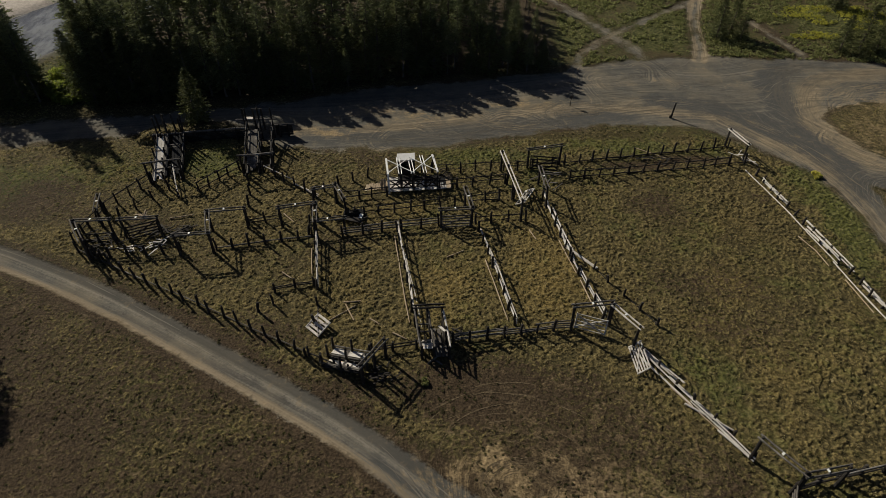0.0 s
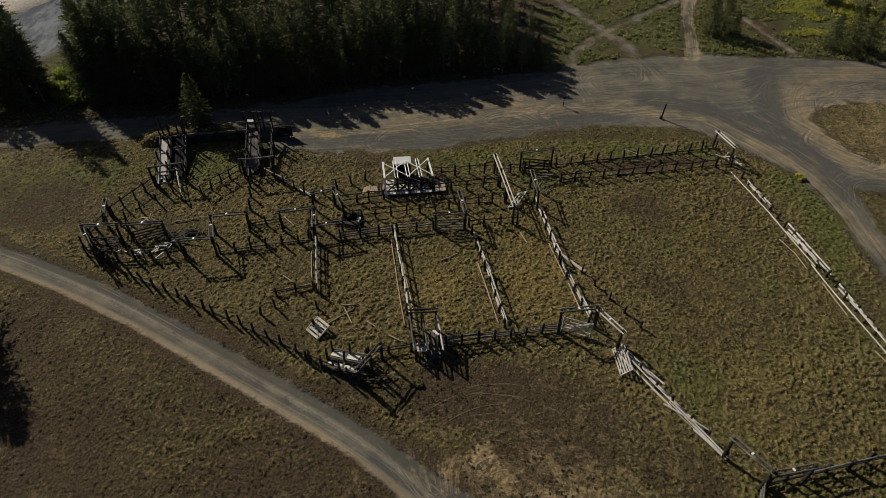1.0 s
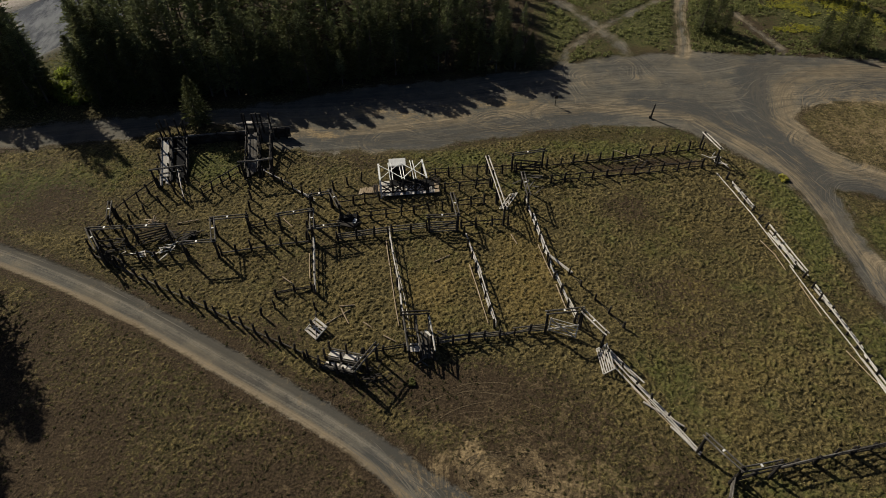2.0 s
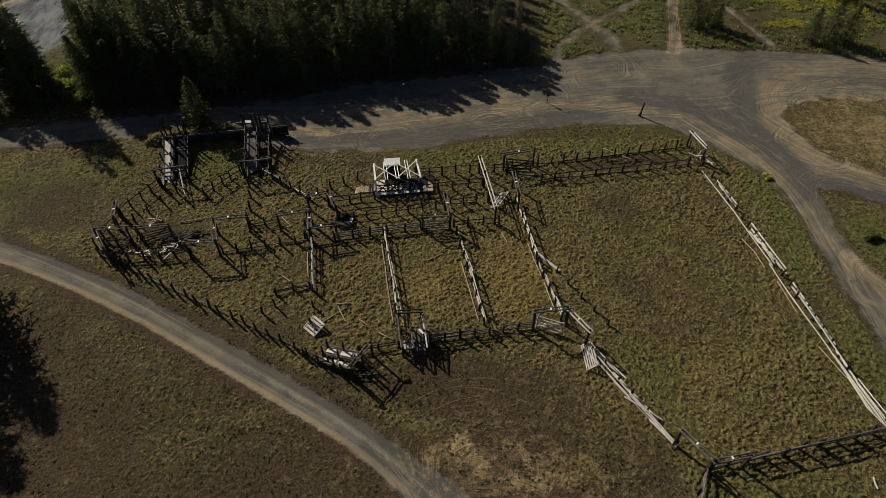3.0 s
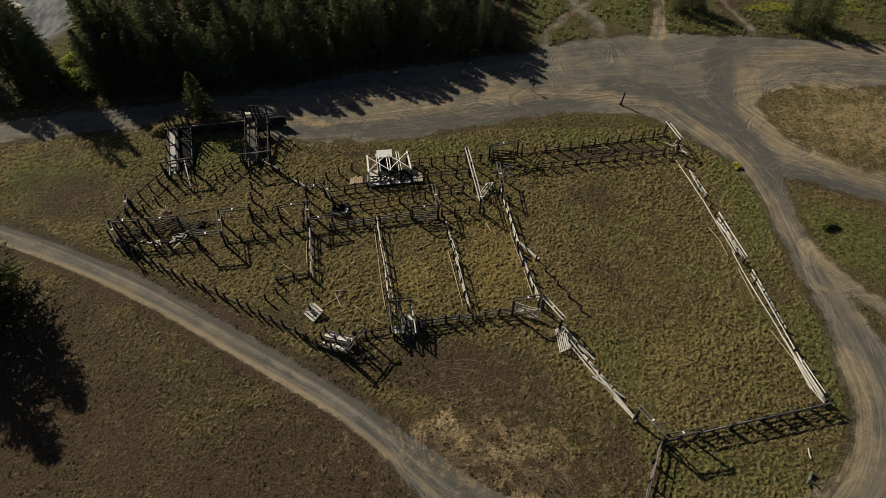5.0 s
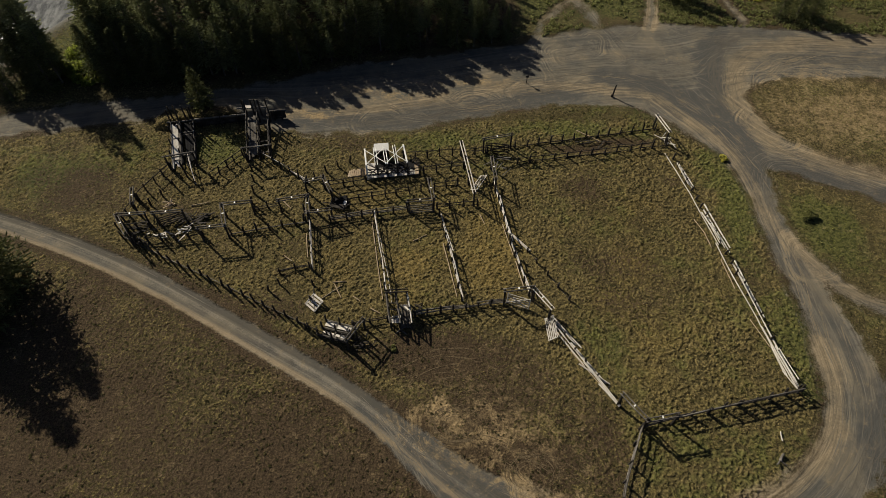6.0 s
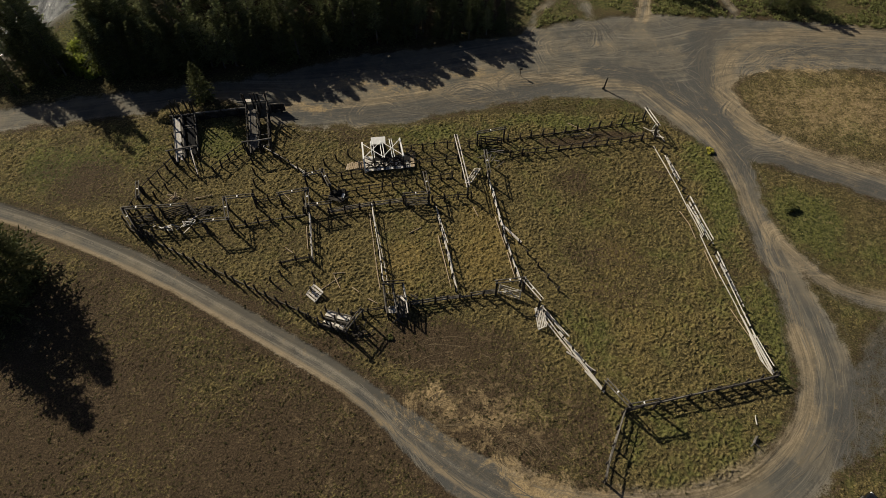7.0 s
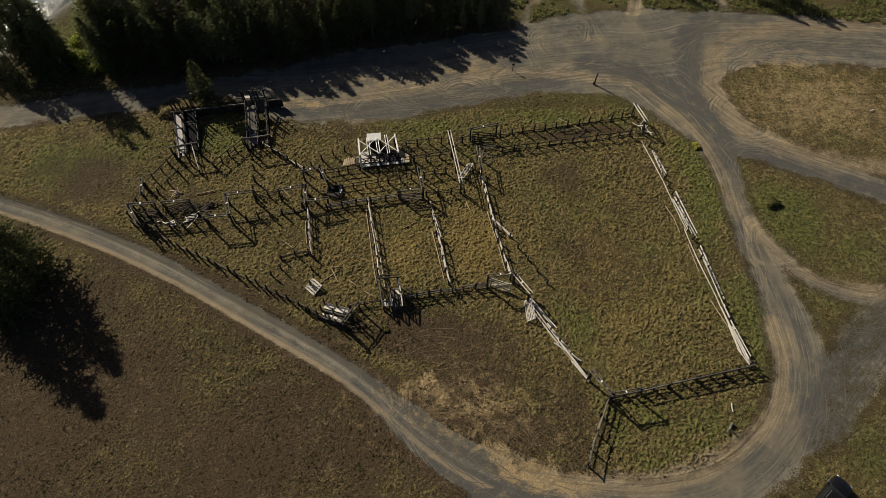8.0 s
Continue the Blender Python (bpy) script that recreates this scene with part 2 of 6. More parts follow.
def log_mesh(mat, k):
    """A unit log along x, bent a little, tapered, with bevelled ends and knots."""
    key = ("log", mat.name, k)
    if key not in pieces:
        r = random.Random(100 + k)
        rings, n = [], 7
        bend, ph = r.uniform(0.2, 0.6), r.uniform(0, 6.28)
        for i, x in enumerate((0.0, 0.012, 0.25, 0.5, 0.75, 0.988, 1.0)):
            rad = (0.72 if i in (0, 6) else 1.0) * (1.08 - 0.16 * x) * r.uniform(0.95, 1.05)
            off = bend * math.sin(math.pi * x)
            oy, oz = off * math.cos(ph), off * math.sin(ph)
            rings.append([(x, oy + rad * math.cos(2 * math.pi * j / n) * r.uniform(0.93, 1.07), oz + rad * math.sin(2 * math.pi * j / n) * r.uniform(0.93, 1.07)) for j in range(n)])
        v = [q for ring in rings for q in ring]
        f = [(i * n + j, i * n + (j + 1) % n, (i + 1) * n + (j + 1) % n, (i + 1) * n + j) for i in range(6) for j in range(n)]
        f += [tuple(range(n))[::-1], tuple(range(6 * n, 7 * n))]
        pieces[key] = mesh_from("log_piece", v, f, mat)
    return pieces[key]


def plank_mesh(mat, k):
    """A unit plank along x, slightly warped, its long edges worn off."""
    key = ("plank", mat.name, k)
    if key not in pieces:
        r = random.Random(200 + k)
        v, f = [], []
        prof = [(-1, -0.6), (-0.94, -1), (0.94, -1), (1, -0.6), (1, 0.6), (0.94, 1), (-0.94, 1), (-1, 0.6)]
        for x in (0.0, 0.35, 0.7, 1.0):
            s, w = r.uniform(-0.35, 0.35), r.uniform(-0.07, 0.07)
            v += [(x + (r.uniform(-0.012, 0.012) if x in (0.0, 1.0) else 0), a + w, b + s) for a, b in prof]
        for i in range(3):
            f += [(i * 8 + j, i * 8 + (j + 1) % 8, i * 8 + 8 + (j + 1) % 8, i * 8 + 8 + j) for j in range(8)]
        f += [tuple(range(8))[::-1], tuple(range(24, 32))]
        pieces[key] = mesh_from("plank_piece", v, f, mat)
    return pieces[key]


def log(parent, name, p0, p1, r, mat, label=""):
    o = Vector(parent.location)
    return part(name, log_mesh(mat, rng.randrange(6)), parent, along(Vector(p0) - o, Vector(p1) - o, r, r), label)


def plank(parent, name, p0, p1, w, t, mat, label=""):
    o = Vector(parent.location)
    return part(name, plank_mesh(mat, rng.randrange(6)), parent, along(Vector(p0) - o, Vector(p1) - o, w / 2, t / 2), label)


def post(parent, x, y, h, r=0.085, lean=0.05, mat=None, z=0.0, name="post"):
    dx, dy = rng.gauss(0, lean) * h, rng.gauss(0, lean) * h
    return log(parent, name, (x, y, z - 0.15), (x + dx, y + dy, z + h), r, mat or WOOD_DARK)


# ---------------------------------------------------------------- ground, roads, river
def smooth_line(pts, rounds=3):
    p = np.array(pts, float)
    for _ in range(rounds):
        q = np.empty((2 * len(p) - 2, p.shape[1]))
        q[0::2], q[1::2] = 0.75 * p[:-1] + 0.25 * p[1:], 0.25 * p[:-1] + 0.75 * p[1:]
        p = np.vstack([p[:1], q, p[-1:]])
    return p


def lane_field(X, Y, line):
    """Distance to a line of (x, y, half width): how far outside its edge, how far along and across."""
    best = np.full(X.shape, 1e9)
    out, alo, acr, run = np.zeros_like(X), np.zeros_like(X), np.zeros_like(X), 0.0
    for a, b in zip(line[:-1], line[1:]):
        d = b[:2] - a[:2]
        L = max(np.hypot(*d), 1e-6)
        u = np.clip(((X - a[0]) * d[0] + (Y - a[1]) * d[1]) / L ** 2, 0, 1)
        ex, ey = X - a[0] - u * d[0], Y - a[1] - u * d[1]
        dist = np.hypot(ex, ey) - (a[2] + u * (b[2] - a[2]))
        w = dist < best
        best = np.where(w, dist, best)
        alo = np.where(w, run + u * L, alo)
        acr = np.where(w, (d[0] * ey - d[1] * ex) / L, acr)
        run += L
    return best, alo, acr


def lattice(X, Y, size, seed):
    """Smooth value noise in 0..1 with cells of the given size."""
    g = np.random.RandomState(seed).rand(256, 256)
    x, y = X / size + 900.0, Y / size + 900.0
    i, j = np.floor(x).astype(int), np.floor(y).astype(int)
    u, v = x - i, y - j
    u, v = u * u * (3 - 2 * u), v * v * (3 - 2 * v)
    a, b = g[i % 256, j % 256], g[(i + 1) % 256, j % 256]
    c, d = g[i % 256, (j + 1) % 256], g[(i + 1) % 256, (j + 1) % 256]
    return (a * (1 - u) + b * u) * (1 - v) + (c * (1 - u) + d * u) * v


def step(x, lo, hi):
    t = np.clip((x - lo) / (hi - lo), 0, 1)
    return t * t * (3 - 2 * t)


FIELD_TRACK = [(-160, 82, 1.4), (-90, 57, 1.4), (-62, 47.5, 1.1), (-48.7, 43.3, 1.05), (-37.3, 39.2, 1.1), (-26.2, 34.05, 1.1), (-15.6, 27.95, 1.05), (-5.9, 22.25, 1.1), (-0.5, 18.2, 1.5), (4.6, 13.6, 2.0), (9.5, 11, 2.4)]
LOOP_ROAD = [(7, 3, 2.2), (8.6, 8, 2.4), (11, 10.2, 2.2), (16.5, 8.9, 2.2), (24.5, 8.0, 2.1), (32.5, 9.6, 2.2), (38.8, 14.4, 2.5), (42.2, 20.6, 2.9), (42.7, 26.0, 2.7), (42.0, 31.7, 1.9), (40.7, 41.0, 1.4), (40.8, 49.0, 1.5), (38.2, 56.0, 2.4), (33.0, 63.0, 4.0)]
MAIN_ROAD = [(-160, 40, 2.2), (-75, 54.5, 2.2), (-48, 58.4, 2.0), (-36, 60.9, 2.0), (-25.5, 62.2, 1.8), (-16, 61.7, 4.9), (-7.5, 62.6, 6.7), (2, 64.4, 6.8), (10, 66.4, 6.4), (18, 68.2, 6.4), (27, 69.8, 8.4), (35, 69.0, 9.6), (44, 72.0, 5.8), (58, 71.6, 5.0), (80, 69, 4), (170, 56, 3)]
EAST_FORK = [(38, 61, 5.2), (42, 54.6, 3.6), (46, 51.4, 2.4), (52, 48.4, 1.8), (59.6, 44.2, 2.0), (75, 36, 2.0), (150, 2, 2)]
CROSS_TRACK = [(42.4, 37.5, 0.7), (44.2, 34.4, 0.8), (47, 31.3, 0.8), (51, 29.8, 0.8), (60, 29, 0.9), (120, 33, 1)]
SIDE_ROAD = [(41, 15, 2.0), (46.4, 20.4, 3.0), (52.5, 26, 3.4), (62, 32, 3.2), (130, 70, 3)]
NORTH_TRACK = [(33.5, 76, 1.0), (35.6, 84.5, 0.85), (36.4, 89, 0.85), (39.3, 98.5, 0.9), (47, 118, 0.9), (60, 160, 0.9)]
WOOD_TRACK = [(27.5, 75, 1.2), (25.5, 82.5, 0.8), (22.4, 87.8, 0.8), (17.5, 97, 0.9), (8, 120, 0.9)]
RIDGE_TRACK = [(16.5, 73.5, 1.4), (17.4, 77, 0.6), (20.2, 82, 0.5), (29.5, 90.5, 0.4), (39.3, 98.3, 0.4)]
SPUR = [(45.2, 90, 0.5), (46, 86, 0.6), (48, 79.5, 0.7)]
ROADS = [(FIELD_TRACK, 1.0), (LOOP_ROAD, 1.0), (MAIN_ROAD, 1.0), (EAST_FORK, 1.0), (CROSS_TRACK, 0.9), (SIDE_ROAD, 0.62), (NORTH_TRACK, 0.8), (WOOD_TRACK, 0.7), (RIDGE_TRACK, 0.7), (SPUR, 0.7)]
# dusty wheel paths and shoulders: line, width, strength
DUST = [
    ([(10.5, 13.2), (14.2, 10.9), (19, 10.0), (27, 10.6), (33, 13.2), (37.2, 16), (39.8, 19.4), (40.8, 23.7), (40.8, 27)], 1.1, 1.05),
    ([(8, 64.6), (14.4, 65.2), (18.4, 65.2), (25.4, 64.4), (29.2, 63.8), (32.1, 62.1), (34.6, 58.9), (36.8, 56.6), (38.7, 53.2), (39.8, 48), (40.4, 42), (42.6, 37), (44.8, 33.9), (47.4, 31.6), (54, 30.3), (64, 29.6)], 1.0, 0.85),
    ([(75, 74.4), (60.8, 74.2), (52.4, 73.6), (48.2, 72.4), (45.6, 70.2), (43.6, 67.4), (42.4, 64.2), (42.2, 61.5), (42.8, 58.4), (43.8, 56.0), (45.4, 53.8), (47.6, 52.0), (51, 50.2), (56, 48.6), (61, 48.2), (75, 41)], 1.6, 0.85),
    ([(33, 77.6), (34.4, 81), (35.2, 85), (36.0, 89.5), (39, 99), (47, 119)], 0.4, 1.2),
    ([(34.2, 77), (35.8, 81), (36.4, 85), (37.1, 89), (40, 98), (48, 118)], 0.35, 1.1),
    ([(-17, 60.2), (-12, 59.6), (-6, 60.6), (2, 62.4), (9, 64.2), (17, 65.8)], 1.0, 0.7),
    ([(2, 62.2), (9, 67), (16, 70.2), (24, 71)], 0.5, 0.45), ([(17, 77), (20, 82), (29.5, 90.6)], 0.4, 0.5), ([(45.2, 90), (46, 86), (48, 80)], 0.4, 0.6)]
# soft patches: x, y, radius x, radius y, amount
LUSH = [(53, 61, 9, 6, 0.42), (56, 55, 4, 3, 0.6), (-48, 34, 7, 5, 0.5), (-44, 50, 5, 3, 0.5), (36.8, 44, 2.4, 12, 0.85), (38.6, 27, 2.2, 9, 0.75), (27, 60.5, 8, 2.2, 0.4), (20, 56.6, 12, 1.8, 0.7), (3, 54.5, 9, 2.6, 0.5), (-23.5, 53.8, 3.2, 3.4, 1.0), (30, 15.5, 8, 3.8, 0.55), (46.5, 41, 4.2, 6, 0.95), (56, 36, 8, 5, 0.6), (-40, 51, 9, 4.5, 0.75), (-14, 39, 4, 3, 0.25), (52, 58, 6, 3.4, 0.35), (30, 86, 16, 9, 0.7), (58, 88, 12, 8, 0.9), (19, 27, 3.0, 3.0, 0.5), (-1.1, 26.2, 0.6, 0.5, 1.0), (8, 51, 5, 2.2, 0.35), (-47, 74, 7, 9, 0.9), (47, 12, 4, 4, 0.3)]
WORN = [(20, 53.3, 5, 0.9, 0.9), (26.5, 54.4, 4, 0.8, 0.8), (31, 48, 1.5, 1.0, 0.5), (-36, 18, 27, 16, 0.85), (-12, 13, 17, 12, 0.8), (-48, 30, 12, 10, 0.5), (-22, 26, 12, 6, 0.6), (14, 20, 6, 5, 0.75), (4, 25.6, 8, 3.6, 1.0), (10, 22, 7, 5, 0.85), (-6, 25, 4, 2.4, 0.6), (-38, 47.5, 8, 4, 0.55), (5, 18, 8, 5, 1.1), (11, 14, 6, 3.2, 1.0), (-27, 44, 3, 2, 0.45), (22, 34, 8, 5, 0.3), (31, 62, 3.4, 2.4, 0.5), (20, 46, 5, 3, 0.3), (-8, 54.2, 8, 1.3, 0.4), (-20, 32, 9, 2.2, 0.5), (12, 15.4, 5, 3.4, 1.1), (7, 19, 6, 4, 1.0), (16.4, 17, 4.5, 6, 0.75), (-16, 30.5, 8, 1.6, 0.5)]


def blobs(X, Y, rows, power=1.0):
    v = np.zeros_like(X)
    for x, y, rx, ry, a in rows:
        v = np.maximum(v, a * np.exp(-(((X - x) / rx) ** 2 + ((Y - y) / ry) ** 2) ** power))
    return v


DOCK_Z = 1.15


def dock_line(X):
    return 58.75 + 0.16 * (np.clip(X, -32, -17) + 19.0)


def relief(X, Y):
    """Height of the ground: nearly level, an earth fill behind the loading dock, low swells far off, a drop to the river."""
    z = 0.10 * (lattice(X, Y, 9, 3) - 0.5) + 0.05 * (lattice(X, Y, 2.2, 4) - 0.5)
    wide = step(X, -33.5, -30.5) * (1 - step(X, -18.4, -16.6))
    back = Y - dock_line(X)
    z = z + DOCK_Z * wide * step(back, 0.1, 0.55) * (1 - step(back, 1.2, 6.0))
    far = np.hypot(X - 5, Y - 40)
    z = z + step(far, 120, 600) * 14 * (lattice(X, Y, 130, 8) - 0.4)
    bank = -X * 0.866 + Y * 0.5
    return z - 1.5 * step(bank, 84, 88.5) + 1.35 * np.maximum(step(bank, 98, 103), np.exp(-((X + 62.5) / 3.0) ** 2 - ((Y - 85.5) / 4.0) ** 2))


def axis_steps(lo, hi, fine, reach):
    core = np.arange(lo, hi + fine / 2, fine)
    grow = fine * np.cumsum(1.22 ** np.arange(1, 45))
    grow = grow[grow < reach]
    return np.concatenate([(lo - grow)[::-1], core, hi + grow])


gx, gy = axis_steps(-58, 66, 0.36, 1500), axis_steps(0, 104, 0.36, 1500)
GX, GY = np.meshgrid(gx, gy)
near = (np.abs(GX) < 200) & (np.abs(GY - 40) < 200)
wob = 0.9 * (lattice(GX, GY, 3.0, 11) - 0.5) + 0.5 * (lattice(GX, GY, 0.9, 12) - 0.5)
edge, LA, LC, road = np.full(GX.shape, 1e9), np.zeros_like(GX), np.zeros_like(GX), np.zeros_like(GX)
for i, (line, worn) in enumerate(ROADS):
    e, a, c = lane_field(GX, GY, smooth_line(line))
    w = e < edge
    road = np.maximum(road, worn * (1 - step(e + (0.35 if i == 0 else 1.1) * wob, -0.3 if i == 0 else -0.9, 0.35 if i == 0 else 1.0)))
    edge, LA, LC = np.where(w, e, edge), np.where(w, a + 37 * i, LA), np.where(w, c + 11 * i, LC)
tan = np.zeros_like(GX)
for line, wdt, s in DUST:
    e, a, c = lane_field(GX, GY, smooth_line([(x, y, 0) for x, y in line]))
    tan = np.maximum(tan, s * (1 - step(e + 0.5 * wob, wdt * 0.3, wdt * 1.7)))
damp = np.zeros_like(GX)
for line, wdt, k in (([(26, 66), (33, 64.2), (37.4, 60.4), (40, 56), (41, 50)], 2.6, 0.9), ([(43.4, 76), (40.8, 72), (40, 67), (40, 61), (41, 55)], 1.8, 0.9), ([(41.6, 49), (44.6, 50), (50.5, 48), (56, 45.4), (66, 41.5)], 1.5, 0.9),
                     ([(42, 14), (45.4, 20.5), (50.5, 25), (62, 32), (80, 42)], 2.6, 0.85), ([(43, 78), (52, 77.2), (64, 76.6), (84, 73)], 2.2, 0.5), ([(-15, 59.4), (-6, 57.8), (2, 58.8), (12, 61.2), (20, 63.2)], 2.2, 0.75),
                     ([(-3, 19.6), (2, 15.4), (6, 12), (10, 9.6), (16, 7.4)], 2.4, 0.9), ([(40, 41), (41.2, 33), (43.4, 27), (43.6, 21)], 1.1, 0.5), ([(52, 69.6), (60, 70.6), (72, 70.6)], 2.0, 0.5)):
    e, a, c = lane_field(GX, GY, smooth_line([(x, y, 0) for x, y in line]))
    damp = np.maximum(damp, k * (1 - step(e + 1.4 * wob, wdt * 0.4, wdt * 1.5)))
dusty = blobs(GX + 2 * wob, GY + 2 * wob, [(3.6, 19.8, 2.6, 1.5, 1.15), (4.2, 20.6, 1.2, 0.7, 1.2), (6.6, 17.2, 2.4, 1.0, 0.8), (8.0, 16.9, 1.0, 0.5, 1.1), (9.6, 13.4, 2.0, 0.9, 0.9), (12, 11.9, 3.4, 1.2, 1.15), (16, 10.6, 4, 1.0, 0.9), (-12, 60, 4, 1.1, 0.7), (7, 18.0, 8, 5, 0.48), (-5, 63.4, 8, 1.3, 0.6), (8, 66, 6, 1.1, 0.6), (56, 59, 12, 7, 0.66), (54, 66, 6, 3, 0.5), (60, 38, 9, 5, 0.3)])
tan = np.maximum(tan, 0.5 * blobs(GX, GY, [(50, 68.5, 9, 2.5, 0.9)]))
green = blobs(GX, GY, LUSH) + 0.45 * (lattice(GX, GY, 6, 21) - 0.5) + 0.12 * step(GX, 13, 17) * (1 - step(GX, 33, 36)) + 0.5 * (lattice(GX, GY, 2.4, 23) - 0.5)
green = np.clip(green, 0, 1)
bare = np.clip(blobs(GX, GY, WORN, 1.6) + 0.5 * (lattice(GX, GY, 7, 22) - 0.5) + 0.4 * (lattice(GX, GY, 2.6, 24) - 0.5) + 0.45 * (1 - step(edge, 0.2, 1.6)), 0, 1)
woods = step(GY - np.interp(GX, [-60, -43, -28, -15, 5, 15], [66, 64.5, 64.5, 68.5, 72.5, 77]), 0, 2) * (1 - step(GX, 13, 17))
bare = np.maximum(bare * (1 - blobs(GX, GY, [(-48, 75, 6, 11, 1.0)])), 0.7 * woods * (1 - blobs(GX, GY, [(-48, 75, 6, 11, 1.0)])))
bank = -GX * 0.866 + GY * 0.5
stony = step(bank, 82, 87) * near
sandy = np.maximum(step(bank + 2 * wob, 99.5, 101.5), np.exp(-((GX + 62.5) / 2.6) ** 2 - ((GY - 85.5) / 3.4) ** 2) > 0.4) * near
GZ = relief(GX, GY)
GZ = GZ - 0.05 * np.clip(road, 0, 1)
# turning circles: tracks that run round a centre
turn_a, turn_r, turn_w = np.zeros_like(GX), np.zeros_like(GX), np.zeros_like(GX)
for cx, cy, r0, r1 in ((52.5, 62.0, 4.5, 13.0), (5.6, 18.0, 0.4, 10.0), (13.4, 12.6, 0.6, 6.5), (9.5, 21.5, 2.0, 9.0), (23, 72, 2, 10), (45, 56, 2, 7), (-3, 58.0, 1.5, 7), (9, 60.4, 2, 7), (16, 62.5, 1.5, 6), (44, 37, 2.0, 6)):
    rad = np.hypot(GX - cx + 2.2 * (lattice(GX, GY, 5.0, 57) - 0.5), (GY - cy) * 1.15 + 2.2 * (lattice(GX, GY, 4.0, 58) - 0.5))
    w = step(rad, r0, r0 + 1.2) * (1 - step(rad, r1 * 0.5, r1)) * np.clip(2.2 * lattice(GX, GY, 2.2, 53) - 0.55, 0, 1)
    turn_a, turn_r, turn_w = np.where(w > turn_w, np.arctan2(GY - cy, GX - cx) * rad, turn_a), np.where(w > turn_w, rad + 3 * cx + 1.8 * lattice(GX, GY, 2.6, 51) + 3.0 * lattice(GX, GY, 6.0, 52), turn_r), np.maximum(w, turn_w)
straw = blobs(GX, GY, [(8.6, 37, 3.2, 6, 1.0), (0.6, 37, 3.6, 6, 0.7), (-6.8, 37, 3, 5, 0.5), (24, 34, 8, 13, 0.45), (-4, 45.6, 10, 2.6, 0.45), (-22, 45, 5, 3, 0.3)]) + 0.5 * (lattice(GX, GY, 4, 71) - 0.5)
FIELDS = {"straw": np.clip(straw, 0, 1), "damp": damp, "road": road, "tan": tan, "green": green, "bare": bare, "stony": stony.astype(float), "sandy": sandy.astype(float), "dusty": dusty}


def sheet(name, keep, lift):
    """A mesh of those cells of the ground grid, carrying its soil fields."""
    ny, nx = GX.shape
    idx = np.arange(nx * ny).reshape(ny, nx)
    q = np.stack([idx[:-1, :-1], idx[:-1, 1:], idx[1:, 1:], idx[1:, :-1]], -1)[keep].reshape(-1, 4)
    used, inv = np.unique(q, return_inverse=True)
    q = inv.reshape(-1, 4)
    co = np.stack([GX.ravel()[used], GY.ravel()[used], GZ.ravel()[used] + lift], -1)
    me = bpy.data.meshes.new(name)
    me.vertices.add(len(used))
    me.vertices.foreach_set("co", co.ravel())
    me.loops.add(q.size)
    me.loops.foreach_set("vertex_index", q.ravel().astype(np.int32))
    me.polygons.add(len(q))
    me.polygons.foreach_set("loop_start", np.arange(0, q.size, 4, dtype=np.int32))
    me.polygons.foreach_set("use_smooth", np.ones(len(q), bool))
    me.update(calc_edges=True)
    for key, f in FIELDS.items():
        at = me.attributes.new(key, "FLOAT", "POINT")
        at.data.foreach_set("value", f.ravel()[used].astype(np.float32))
    at = me.attributes.new("lane", "FLOAT_VECTOR", "POINT")
    at.data.foreach_set("vector", np.stack([LA.ravel()[used], LC.ravel()[used], 0 * LA.ravel()[used]], -1).astype(np.float32).ravel())
    at = me.attributes.new("swirl", "FLOAT_VECTOR", "POINT")
    at.data.foreach_set("vector", np.stack([turn_a.ravel()[used], turn_r.ravel()[used], turn_w.ravel()[used]], -1).astype(np.float32).ravel())
    me.materials.append(GROUND)
    return new(name, me)


cell = np.ones((len(gy) - 1, len(gx) - 1), bool)
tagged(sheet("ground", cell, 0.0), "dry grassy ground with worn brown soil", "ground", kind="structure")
mid_road = 0.25 * (road[:-1, :-1] + road[1:, :-1] + road[:-1, 1:] + road[1:, 1:])
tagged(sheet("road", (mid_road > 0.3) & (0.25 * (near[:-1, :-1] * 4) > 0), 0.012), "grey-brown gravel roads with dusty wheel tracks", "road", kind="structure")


def ground_z(x, y):
    i, j = np.clip(np.searchsorted(gx, x), 1, len(gx) - 1), np.clip(np.searchsorted(gy, y), 1, len(gy) - 1)
    return float(GZ[j, i])


def at_grid(G, X, Y):
    """A field of the ground grid at any place, by bilinear interpolation."""
    i, j = np.clip(np.searchsorted(gx, X), 1, len(gx) - 1), np.clip(np.searchsorted(gy, Y), 1, len(gy) - 1)
    u, v = (X - gx[i - 1]) / (gx[i] - gx[i - 1]), (Y - gy[j - 1]) / (gy[j] - gy[j - 1])
    return (G[j - 1, i - 1] * (1 - u) + G[j - 1, i] * u) * (1 - v) + (G[j, i - 1] * (1 - u) + G[j, i] * u) * v


def ground_at(X, Y):
    return at_grid(GZ, X, Y)


def hummock(X, Y):
    """Height of the small grassy mounds above the ground; nothing on the roads."""
    wx = X + 0.2 * lattice(X, Y, 0.6, 61)
    n = 0.6 * lattice(wx, Y, 0.19, 62) + 0.4 * lattice(wx, Y, 0.13, 63)
    h = np.clip(n - 0.32, 0, 1) * 0.29 * (1 - 0.75 * at_grid(bare, X, Y)) * (0.75 + 0.45 * lattice(X, Y, 3.0, 64)) * (1 - 0.45 * step(X, 40, 45))
    return h * step(at_grid(edge, X, Y), 0.1, 1.2) * (1 - step(at_grid(road, X, Y), 0.05, 0.35))


